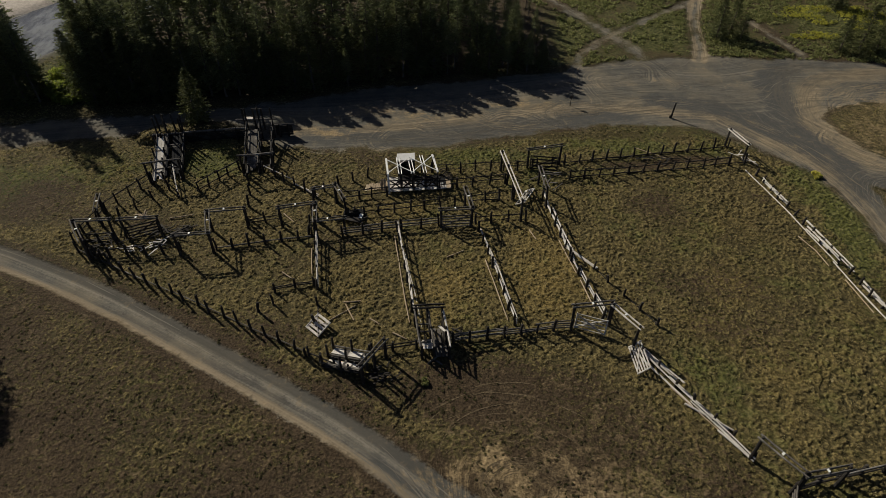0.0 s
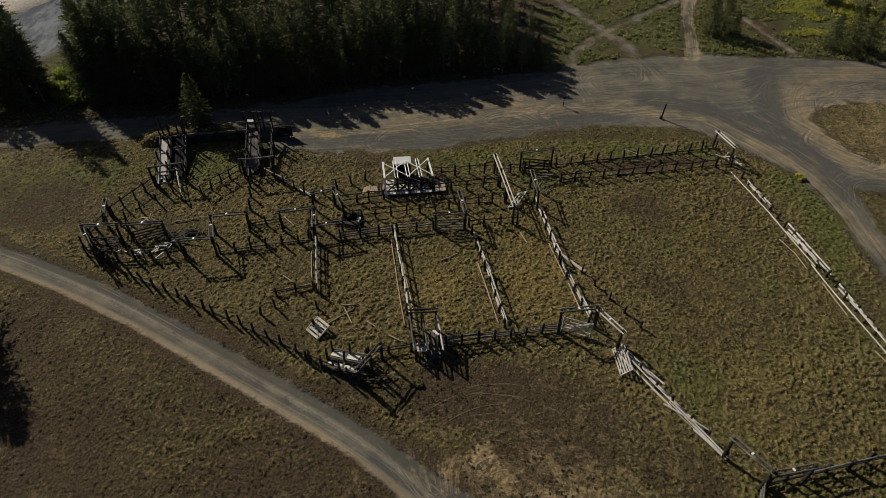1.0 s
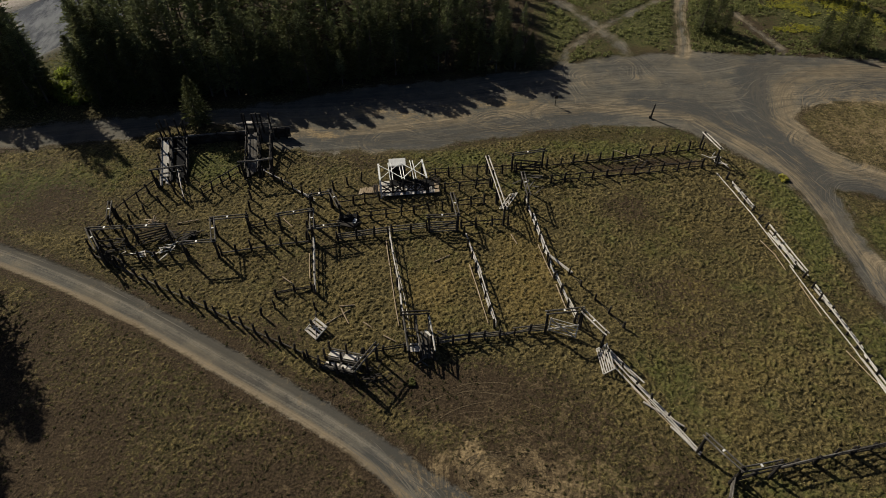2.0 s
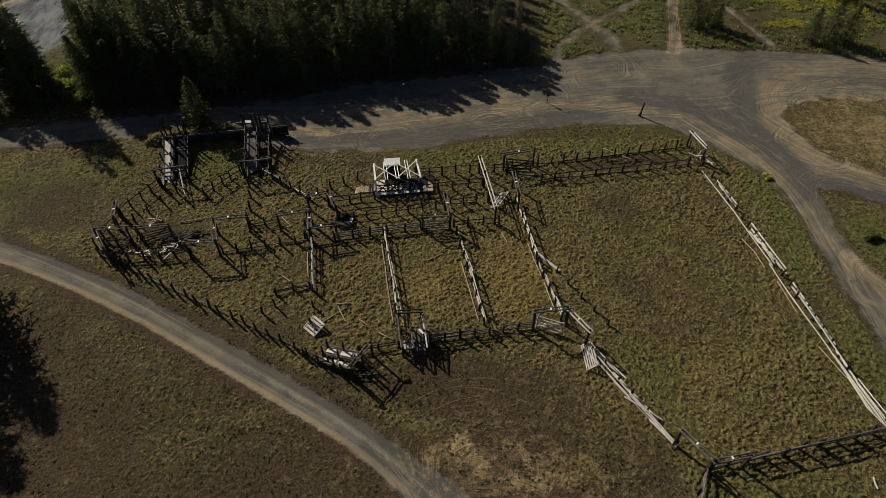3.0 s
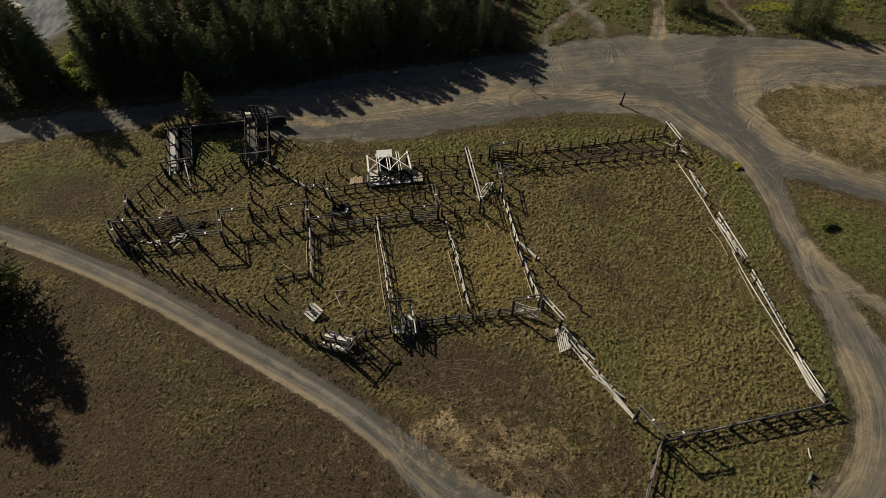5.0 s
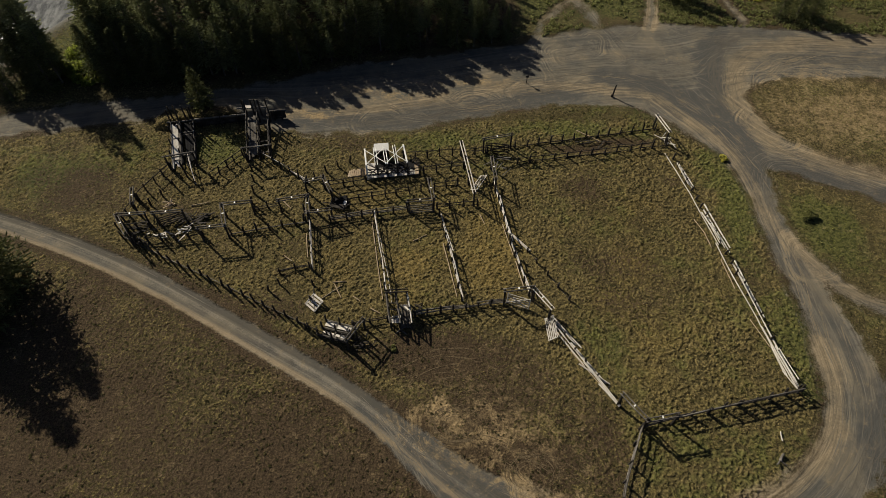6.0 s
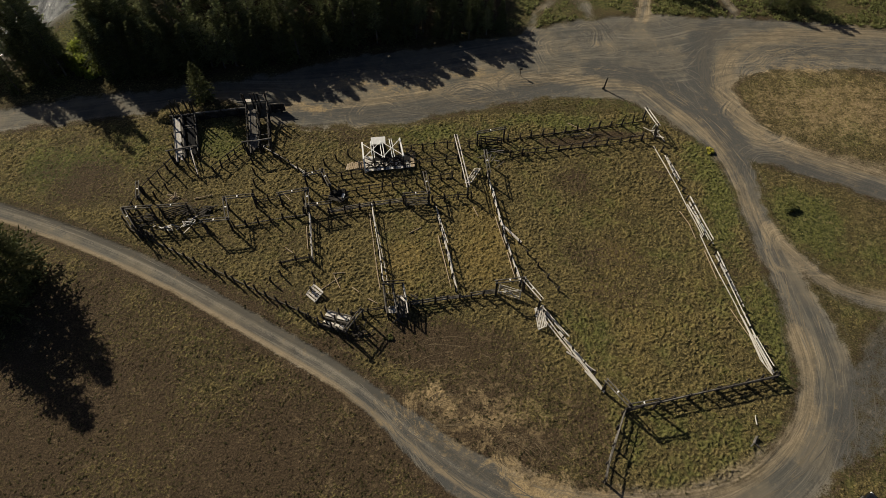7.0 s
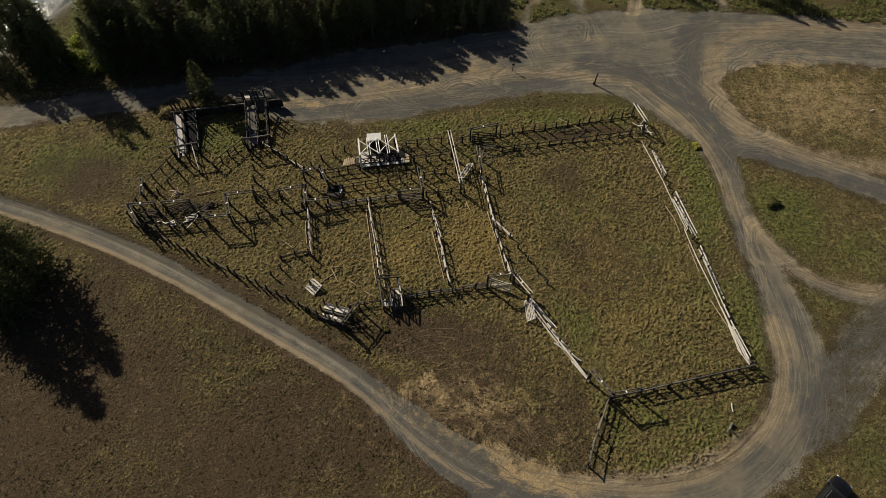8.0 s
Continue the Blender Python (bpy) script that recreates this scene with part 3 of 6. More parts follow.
def turf(label, x0, x1, y0, y1, gap):
    """A stretch of hummocky bunchgrass turf."""
    rim = 0.6  # the sheets overlap, and sink into the ground along their rims
    x0, x1, y0, y1 = x0 - rim, x1 + rim, y0 - rim, y1 + rim
    x, y = np.arange(x0, x1 + gap / 2, gap), np.arange(y0, y1 + gap / 2, gap)
    X, Y = np.meshgrid(x, y)
    r = np.random.RandomState(65)
    X, Y = X + 0.22 * gap * r.randn(*X.shape), Y + 0.22 * gap * r.randn(*Y.shape)
    inside = np.minimum(np.minimum(X - x0, x1 - X), np.minimum(Y - y0, y1 - Y))
    h = hummock(X, Y) * np.clip(inside / rim, 0, 1)
    ny, nx = X.shape
    keep = np.maximum(np.maximum(h[:-1, :-1], h[1:, 1:]), np.maximum(h[1:, :-1], h[:-1, 1:])) > 0.02
    idx = np.arange(nx * ny).reshape(ny, nx)
    q = np.stack([idx[:-1, :-1], idx[:-1, 1:], idx[1:, 1:], idx[1:, :-1]], -1)[keep].reshape(-1, 4)
    used, inv = np.unique(q, return_inverse=True)
    q = inv.reshape(-1, 4)
    X, Y, h = X.ravel()[used], Y.ravel()[used], h.ravel()[used]
    me = bpy.data.meshes.new("turf")
    me.vertices.add(len(used))
    me.vertices.foreach_set("co", np.stack([X, Y, ground_at(X, Y) + h - 0.012], -1).ravel())
    me.loops.add(q.size)
    me.loops.foreach_set("vertex_index", q.ravel().astype(np.int32))
    me.polygons.add(len(q))
    me.polygons.foreach_set("loop_start", np.arange(0, q.size, 4, dtype=np.int32))
    me.polygons.foreach_set("use_smooth", np.ones(len(q), bool))
    me.update(calc_edges=True)
    for key, G in FIELDS.items():
        me.attributes.new(key, "FLOAT", "POINT").data.foreach_set("value", at_grid(G, X, Y).astype(np.float32))
    me.attributes.new("mound", "FLOAT", "POINT").data.foreach_set("value", np.clip(h / 0.11, 0, 1).astype(np.float32))
    me.materials.append(GROUND)
    tagged(new("turf", me), label, "turf", kind="stuff")


turf("hummocky turf of dry bunchgrass in the pens", -34, 40, 10, 58, 0.09)
turf("dark worn turf below the field track", -54, -34, 4, 62, 0.15)
turf("dark worn turf below the field track", -34, 6, 3, 10, 0.15)
turf("thin dry turf beyond the gravel road", 40, 66, 3, 66, 0.17)


def dust_material():
    """Fine lines of dust and swept grit left by wheels."""
    m = Mat("swept_dust", 0.95)
    m.b.inputs["Specular IOR Level"].default_value = 0.1
    fine = m.noise(m.place(), 7.0, 4.0, 0.7)
    pale = m.mix(fine, (0.14, 0.112, 0.075), (0.33, 0.268, 0.18))
    dark = m.mix(fine, (0.08, 0.076, 0.068), (0.13, 0.12, 0.104))
    grey = m.mix(fine, (0.11, 0.1, 0.083), (0.24, 0.215, 0.175))
    soil = m.mix(m.ramp(fine, 0.35, 0.7), (0.07, 0.052, 0.031), (0.19, 0.145, 0.088))
    tone = m.attr("tone")
    c = m.mix(m.ramp(tone, 0.6, 0.9), m.mix(m.ramp(tone, 0.1, 0.4), pale, grey), dark)
    c = m.mix(m.ramp(m.rand(True), 0.0, 1.0, 0.0, 0.7), c, (0.125, 0.111, 0.087))
    return m.colour(m.mix(m.ramp(tone, 1.2, 1.4), c, soil))


def resample(line, gap):
    p = smooth_line(line, 3)
    d = np.concatenate([[0], np.cumsum(np.hypot(*np.diff(p, axis=0).T))])
    q = np.linspace(0, d[-1], max(8, int(d[-1] / gap)))
    return np.stack([np.interp(q, d, p[:, 0]), np.interp(q, d, p[:, 1])], 1), q


def ring(cx, cy, rx, ry, a0, a1, n=14):
    return [(cx + rx * math.cos(radians(a0 + (a1 - a0) * i / n)), cy + ry * math.sin(radians(a0 + (a1 - a0) * i / n))) for i in range(n + 1)]


DARK, GREY, PALE, SOIL = 1.0, 0.5, 0.0, 1.5
# swept lines: path, half width of the bundle, number, tone, density
SWEPT = [
    ([(-20, 62.5), (-5, 63.5), (14, 67), (25, 68.4), (36, 70.8), (48, 75.6), (62, 76), (84, 73)], 3.4, 26, GREY, 0.5),
    ([(-20, 62.5), (-5, 63.5), (14, 67), (25, 68.4), (36, 70.8), (48, 75.6), (62, 76), (84, 73)], 4.2, 16, DARK, 0.7),
    ([(0, 63.4), (14.5, 66.3), (25, 66), (31, 64.2), (35, 60.4), (38, 55.8), (40, 50), (40.8, 44), (41.2, 37), (42, 30), (42.4, 24)], 1.5, 22, PALE, 0.6),
    ([(10, 66.8), (20, 67), (28, 66.6), (34, 63.4), (37.6, 59), (40, 54), (41, 48), (41.2, 40)], 2.6, 18, DARK, 0.75),
    ([(26, 67), (33, 67.4), (38, 68.6), (42, 72), (47, 75.2), (56, 76)], 2.2, 16, GREY, 0.5),
    ([(24, 70), (32, 67.5), (37, 63), (40, 57.5)], 3.0, 14, GREY, 0.4),
    ([(75, 74.6), (60.8, 74.6), (52.4, 74), (48, 73), (45.2, 70.6), (43.2, 67.6), (42, 64.2), (41.8, 61.5), (42.2, 58.3), (43, 55.8), (44.6, 53.4), (47, 51.6), (50.8, 49.7), (56, 48.1), (66, 46.0)], 0.85, 46, PALE, 0.95),
    ([(72, 72), (60, 72), (53, 71.4), (48.6, 69.4), (46, 66.2), (45, 62), (45.4, 58), (47.2, 55)], 1.5, 24, PALE, 0.6),
    ([(70, 70), (60, 70), (54, 69.2), (50, 67.4), (48, 64.6)], 1.8, 20, GREY, 0.6),
    ([(50, 76.8), (45, 75.4), (42, 71.6), (40.8, 67.4), (40.4, 63), (40.8, 58.5)], 0.9, 26, DARK, 0.9),
    ([(41, 43), (41.5, 48.2), (43.5, 50.2), (47, 49.5), (52, 47), (60, 43), (72, 37)], 1.1, 16, DARK, 0.8),
    ([(40.2, 38), (40.4, 46), (42.4, 51.2), (46, 51), (51, 49), (60, 46.4)], 0.9, 14, GREY, 0.6),
    ([(7.4, 14), (12.2, 11.8), (19, 10), (27, 10.6), (33, 13.2), (37.1, 15.9), (39.8, 19.3), (40.8, 23.6), (41, 28), (41.2, 34), (41.2, 41)], 1.5, 30, PALE, 0.75),
    ([(8, 9.6), (16.5, 8.2), (25, 7.6), (33, 9.8), (39, 14.4), (42, 20.4), (42.6, 27), (42, 33), (41, 42)], 1.5, 22, GREY, 0.55),
    ([(36, 10), (41, 14.6), (44.6, 20), (45.4, 25), (44, 31)], 1.5, 14, DARK, 0.8),
    ([(41.6, 13), (45, 19.6), (50.5, 24.6), (62, 32), (80, 42)], 2.6, 18, DARK, 0.7),
    ([(43, 36), (46, 27.5), (52.5, 27.4), (64, 33.5)], 1.5, 10, GREY, 0.4),
    ([(41.6, 40), (44.2, 34.6), (47, 31.8), (52, 30.4), (60, 29.8), (75, 30)], 0.7, 16, PALE, 0.8),
    ([(-62, 47.4), (-48.7, 43.2), (-37.3, 39.1), (-26.2, 33.95), (-15.6, 27.85), (-5.9, 22.1), (0, 17.7), (3.6, 15.0), (7.3, 11.6), (11, 9.2)], 0.8, 20, GREY, 0.45),
    ([(-6, 22.2), (-0.4, 17.4), (1.6, 13.8), (3.4, 11), (5.7, 8.6)], 0.9, 14, GREY, 0.5),
    ([(-3, 20.6), (2, 16.4), (6, 12.8), (10, 10.6), (15, 9.4)], 1.4, 14, DARK, 0.8),
    (ring(5.0, 18.7, 2.4, 1.7, 0, 360, 24), 0.4, 9, SOIL, 0.8),
    (ring(5.0, 18.7, 1.4, 1.0, 0, 360, 20), 0.25, 5, SOIL, 0.5),
    (ring(4.6, 19.6, 5.0, 3.9, -20, 210), 0.9, 12, SOIL, 0.35),
    (ring(4.6, 18.6, 7.6, 6.4, 15, 160), 0.9, 9, SOIL, 0.25),
    (ring(11.5, 14.4, 2.1, 1.5, -60, 250, 20), 0.4, 9, SOIL, 0.5),
    ([(3.0, 17.8), (7.2, 17.0), (10, 16.6), (15, 13.4), (18, 11.5)], 1.1, 10, SOIL, 0.35),
    ([(-17, 59.3), (-8, 57.6), (0, 58.2), (8, 60.4), (17, 63.4)], 1.5, 26, GREY, 0.4),
    ([(-17, 60.8), (-8, 60.2), (0, 61.3), (9, 63.6), (17, 65.4), (26, 65)], 0.8, 18, PALE, 0.7),
    ([(-14, 60.4), (-6, 58.2), (2, 59.2), (10, 61.6), (18, 63.8)], 1.6, 16, DARK, 0.7),
    (ring(8.5, 64.4, 5.6, 3.4, 200, 320), 0.7, 9, PALE, 0.5),
    (ring(0.5, 62.6, 6.0, 3.6, 215, 320), 0.9, 9, GREY, 0.45),
    (ring(16, 66.4, 4.6, 2.4, 190, 330), 0.5, 8, PALE, 0.5),
    ([(27, 82), (27.8, 77), (30, 73.4), (36, 71.6)], 1.2, 10, GREY, 0.4),
    ([(33.4, 83), (32.6, 77.6), (28, 74), (20, 72)], 0.9, 10, GREY, 0.4),
    ([(36.4, 83), (36.4, 78), (40, 75.4), (50, 76)], 0.9, 10, GREY, 0.4),
]


def swept_lines():
    r = np.random.RandomState(77)
    V, F, TONE = [], [], []
    base = 0
    for line, half, n, tone, much in SWEPT:
        p, q = resample(line, 0.45)
        t = np.gradient(p, axis=0)
        t /= np.linalg.norm(t, axis=1)[:, None]
        s = np.stack([-t[:, 1], t[:, 0]], 1)
        L = q[-1]
        for k in range(int(n * (3.2 if tone == SOIL else 4.5) * much)):
            span = min(L, r.uniform(2.5, 16.0))
            a = r.uniform(0, L - span) if span < L else 0.0
            sel = np.where((q >= a) & (q <= a + span))[0]
            if len(sel) < 5:
                continue
            c, qq = p[sel], q[sel]
            off = half * np.clip(r.randn() * 0.7, -1.5, 1.5) + 0.42 * half * np.sin(qq / L * 6.283 * r.uniform(0.5, 2.2) + r.uniform(0, 6.283))
            u = (qq - qq[0]) / (qq[-1] - qq[0])
            held = 1.0 if tone == SOIL else step(at_grid(road, *(c + s[sel] * off[:, None]).T), 0.3, 0.8)
            w = r.uniform(0.016, 0.05) * held * np.sqrt(np.sin(math.pi * u) + 0.001) * np.clip(0.6 + 0.7 * np.sin(qq * r.uniform(0.5, 2.0) + r.uniform(0, 6.283)), 0.02, 1.3)
            lift = 0.019 + 0.0004 * (len(TONE) % 17)
            m = len(sel)
            for side in (-1, 1):
                xy = c + s[sel] * (off + side * w)[:, None]
                V.append(np.column_stack([xy, ground_at(xy[:, 0], xy[:, 1]) + lift]))
            TONE.append(np.full(2 * m, tone))
            i = np.arange(m - 1)
            F.append(np.stack([i, i + m, i + 1 + m, i + 1], 1) + base)
            base += 2 * m
    me = bpy.data.meshes.new("swept_dust")
    me.from_pydata(np.concatenate(V).tolist(), [], np.concatenate(F).tolist())
    me.attributes.new("tone", "FLOAT", "POINT").data.foreach_set("value", np.concatenate(TONE).astype(np.float32))
    me.materials.append(dust_material())
    tagged(new("road_dust", me), "fine pale and dark wheel tracks swept over the gravel", "wheel tracks", kind="stuff")


swept_lines()


# the river behind the wood
wm = Mat("river_water", 0.06)
rip = wm.noise(wm.stretch(wm.place(), (1.0, 0.35, 1.0)), 0.6, 6.0, 0.7)
wm.bump(rip, 0.5, 0.3)
wm.b.inputs["Roughness"].default_value = 0.12
wm.b.inputs["IOR"].default_value = 1.33
WATER = wm.colour(wm.mix(wm.ramp(rip, 0.4, 0.62), (0.03, 0.034, 0.032), (0.17, 0.175, 0.165)))
bm = bmesh.new()
bmesh.ops.create_grid(bm, x_segments=40, y_segments=12, size=1.0)
for v in bm.verts:
    v.co.x, v.co.y = v.co.x * 220, v.co.y * 8.2
tagged(new("water", mesh_bm("water", bm, WATER, True)), "grey rippled river water beyond the trees", "river", kind="structure").matrix_basis = pose(-56.0, 90.5, -0.6, 0, 0, 60)


# ---------------------------------------------------------------- the corral: fences
def fence(label, a, b, gap, h, rails=(), lost=0.25, posts=WOOD_DARK, wood_rail=WOOD_DARK, rr=0.05, lean=0.05, fallen=0.15, side=0.1, group="", pr=0.095):
    """A pole fence from a to b. rails: heights; lost: how many are gone; fallen: how many hang down or lie on the ground."""
    f = thing("corral_fence", a[0], a[1])
    tagged(f, label, "fence", group or "corral fences")
    n = max(1, round(math.dist(a, b) / gap))
    d = Vector((b[0] - a[0], b[1] - a[1], 0)).normalized()
    s = Vector((-d.y, d.x, 0)) * side
    at = []
    for i in range(n + 1):
        x = a[0] + (b[0] - a[0]) * i / n + rng.gauss(0, 0.05)
        y = a[1] + (b[1] - a[1]) * i / n + rng.gauss(0, 0.05)
        at.append((x, y))
        post(f, x, y, h * rng.uniform(0.86, 1.1), pr * rng.uniform(0.85, 1.2), lean, posts)
    for z in rails:
        i = 0
        while i < n:
            j = min(n, i + rng.choice((1, 2, 2, 3)))
            if rng.random() > lost:
                p, q = Vector((*at[i], z)) + s - d * 0.2, Vector((*at[j], z)) + s + d * 0.2
                p.z += rng.gauss(0, 0.04)
                q.z += rng.gauss(0, 0.04)
                if rng.random() < fallen:
                    if rng.random() < 0.5:
                        q.z = 0.07
                    else:
                        p.z = q.z = 0.06
                        p += s * rng.uniform(0.5, 4)
                        q += s * rng.uniform(0.5, 4)
                log(f, "rail", p, q, rr * rng.uniform(0.85, 1.2), wood_rail)
            i = j
    return f


def portal(a, b, h=2.4, mat=WOOD_DARK, beam=WOOD_GREY, plate=True, r=0.11, label="weathered tall gateway with a double overhead beam", mids=()):
    """Tall posts with two poles laid across their heads."""
    g = tagged(thing("gateway", a[0], a[1]), label, "gateway", "gateways of the corral")
    A, B = Vector((*a, 0)), Vector((*b, 0))
    d = (B - A).normalized()
    s = Vector((-d.y, d.x, 0)) * (r + 0.05)
    for u in (0.0, *mids, 1.0):
        c = A.lerp(B, u)
        log(g, "post", c - Vector((0, 0, 0.2)), c + Vector((rng.gauss(0, 0.03), rng.gauss(0, 0.03), h + 0.12)), r, mat)
    for k in (-1, 1):
        log(g, "beam", A - d * 0.25 + s * k + Vector((0, 0, h - 0.05)), B + d * 0.25 + s * k + Vector((0, 0, h - 0.05)), 0.065, beam)
    if plate:
        c = A.lerp(B, 0.47) + Vector((0, 0, h + 0.03))
        plank(g, "spreader_plate", c - d * 0.07, c + d * 0.07, 0.22, 0.05, PLATE, "white painted spreader plate")
    return g


def gate(a, b, z0=0.15, h=1.25, mat=WOOD_GREY, bars=5, label="grey pole gate hanging in its frame", tip=0.0, cross=False, bw=0.13):
    """A gate leaf of bars, two stiles and a brace; tip leans its head sideways."""
    g = tagged(thing("gate", a[0], a[1]), label, "gate", "gates of the corral")
    A, B = Vector((*a, 0)), Vector((*b, 0))
    d = (B - A).normalized()
    s = Vector((-d.y, d.x, 0))

    def at(u, v):
        return A.lerp(B, u) + Vector((0, 0, z0 + v * h * math.cos(tip))) + s * (v * h * math.sin(tip))

    for i in range(bars):
        v = i / (bars - 1)
        flat = abs(tip) > 0.8
        plank(g, "bar", at(0, v), at(1, v), bw if flat else 0.05, 0.05 if flat else bw, mat)
    for u in (0.02, 0.98):
        log(g, "stile", at(u, -0.06), at(u, 1.08), 0.055, mat)
    plank(g, "brace", at(0.04, 0.02) + s * 0.06, at(0.96, 0.98) + s * 0.06, 0.04, 0.12, mat)
    if cross:
        plank(g, "brace", at(0.04, 0.98) - s * 0.06, at(0.96, 0.02) - s * 0.06, 0.04, 0.12, mat)
    return g


DARKF = "dark weathered post fence with broken pole rails"
PALEF = "collapsed pole fence with bleached white rails"
# outer lines
fence("long row of dark leaning posts beside the dirt track", (-31.4, 39.9), (-9.7, 28.75), 1.33, 1.3, (0.18,), 0.12, wood_rail=WOOD_GREY, rr=0.045, fallen=0.0, lean=0.06)
fence(DARKF, (-32.2, 41.2), (-31.4, 45.2), 1.1, 1.3, (0.45, 0.9), 0.3)
fence(DARKF, (-31.2, 45.5), (-28.6, 50.2), 1.35, 1.35, (0.45, 0.95), 0.15)
fence(DARKF, (-29.8, 39.0), (-22.6, 40.0), 1.5, 1.3, (0.5, 0.9), 0.4, fallen=0.4)
fence(DARKF, (-31.4, 41.0), (-28.8, 41.3), 1.3, 1.2, (0.3, 0.65, 1.0), 0.05)
fence(DARKF, (-30.6, 40.0), (-28.2, 38.5), 1.1, 1.3, (0.3, 0.65, 1.0), 0.1)
fence("scattered dark posts with no rails", (-29.7, 44.5), (-26.4, 48.9), 1.6, 1.3)
fence("two-rail panel beside the loading ramp", (-23.5, 48.5), (-20.5, 52.2), 1.15, 1.25, (0.35, 1.15), 0.0, fallen=0, side=0.05)
fence(PALEF, (-26.9, 51.6), (-25.2, 47.8), 2.1, 1.1, (0.4, 0.9), 0.0, wood_rail=WOOD_PALE, rr=0.052, fallen=0.0)
fence("scattered dark posts with no rails", (-19.2, 51.6), (-17.9, 44.6), 1.7, 1.35)
fence(PALEF, (-17.9, 51.9), (-12.1, 47.9), 1.45, 1.3, (0.25, 0.7), 0.1, wood_rail=WOOD_PALE, rr=0.052, fallen=0.5)
fence(DARKF, (-12.1, 47.9), (-11.9, 42.3), 1.6, 1.2, (0.4,), 0.4)
# alleys
fence(DARKF, (-19.6, 40.25), (-11.5, 42.0), 1.45, 1.25, (0.2,), 0.0, wood_rail=WOOD_GREY, rr=0.06, fallen=0.0)
fence(DARKF, (-17.5, 43.6), (-14.7, 44.3), 1.35, 1.2, (0.25, 0.6), 0.1, fallen=0.1)
fence(DARKF, (-9.5, 47.2), (-5.3, 48.0), 1.4, 1.3, (0.45, 1.0), 0.1, fallen=0.0)
fence(DARKF, (-0.2, 49.1), (6.2, 50.1), 1.5, 1.3, (0.5, 1.0), 0.3, fallen=0.1)
fence(DARKF, (-8.6, 44.7), (6.9, 47.6), 1.5, 1.3, (0.45, 1.0), 0.35, fallen=0.15)
fence("grey railed fence along the pens", (-8.7, 42.2), (-0.3, 43.6), 1.55, 1.3, (0.3, 0.6, 0.9), 0.04, wood_rail=WOOD_GREY, rr=0.06, fallen=0.0)
fence(DARKF, (3.1, 43.8), (7.6, 44.3), 1.5, 1.3, (0.4, 0.8), 0.3)
fence(DARKF, (-1.0, 51.8), (9.2, 52.5), 1.45, 1.3, (0.5, 0.95), 0.35, rr=0.04)
fence(DARKF, (-11.4, 48.6), (-7.4, 51.2), 1.55, 1.3, (0.2,), 0.7)
# pen dividers
fence(PALEF, (-11.2, 41.8), (-10.1, 35.6), 1.55, 1.25, (0.35, 0.7, 1.0), 0.1, wood_rail=WOOD_PALE, rr=0.052, fallen=0.35)
fence(DARKF, (-10.1, 35.6), (-9.75, 31.9), 1.8, 1.2, (0.1,), 0.4)
fence("low dark stub fence", (-13.4, 35.2), (-10.4, 36.0), 1.45, 1.1, (0.25, 0.45), 0.0, fallen=0)
fence("lone leaning posts in the grass", (-14.4, 33.1), (-13.4, 33.9), 1.3, 1.25)
fence(PALEF, (-3.9, 42.7), (-2.0, 31.6), 1.6, 1.3, (0.35, 0.7, 1.05), 0.1, wood_rail=WOOD_PALE, rr=0.048, fallen=0.2)
fence(PALEF, (3.35, 42.9), (5.65, 31.7), 1.55, 1.25, (0.4, 0.7, 1.0), 0.05, wood_rail=WOOD_PALE, rr=0.052, fallen=0.3)
fence(PALEF, (9.55, 47.6), (11.1, 39.4), 1.4, 1.3, (0.45, 0.7, 0.95), 0.05, wood_rail=WOOD_PALE, rr=0.07, fallen=0.3)
fence(PALEF, (11.1, 39.0), (12.5, 32.4), 1.5, 1.2, (0.35, 0.75, 1.0), 0.1, wood_rail=WOOD_PALE, rr=0.05, fallen=0.25)
fence("row of broken stub posts", (12.9, 37.9), (16.6, 31.9), 1.65, 0.95, (0.08,), 0.4, rr=0.035)
fence("grey four-rail fence along the loading side", (0.9, 29.9), (9.9, 31.4), 1.38, 1.25, (0.25, 0.5, 0.75, 1.0), 0.06, wood_rail=WOOD_GREY, rr=0.055, fallen=0.02)
fence(DARKF, (-5.2, 28.85), (-1.9, 29.55), 1.5, 1.25, (0.4, 0.7), 0.1, fallen=0.0)
# the double lane and the big paddock
fence("dark post fence with a low rail along the lane", (9.7, 52.9), (30.3, 56.55), 1.5, 1.3, (0.2,), 0.0, rr=0.06, fallen=0.0)
fence(DARKF, (12.7, 50.8), (31.0, 53.6), 1.5, 1.3, (0.2, 0.9), 0.12, rr=0.055, fallen=0.0)
fence("long paddock fence of dark leaning stub posts", (31.6, 51.6), (37.0, 22.1), 1.3, 0.85, (), lean=0.09)
fence("dark railed fence closing the paddock", (36.9, 21.8), (21.7, 18.55), 1.5, 1.25, (0.25, 0.55, 0.85), 0.04, rr=0.055, fallen=0.0)
fence("dark railed fence closing the paddock, with a pale top rail", (36.8, 21.75), (25.0, 19.25), 3.0, 1.1, (1.15,), 0.05, wood_rail=WOOD_GREY, fallen=0.0)
fence("short wing fence with a pale top rail", (21.3, 18.3), (18.5, 12.05), 1.6, 1.25, (0.4, 0.8, 1.2), 0.1, wood_rail=WOOD_GREY, rr=0.055, fallen=0.0)
fence(PALEF, (19.9, 20.5), (14.7, 28.9), 1.75, 1.0, (0.2, 0.45), 0.05, wood_rail=WOOD_PALE, rr=0.06, fallen=0.35)

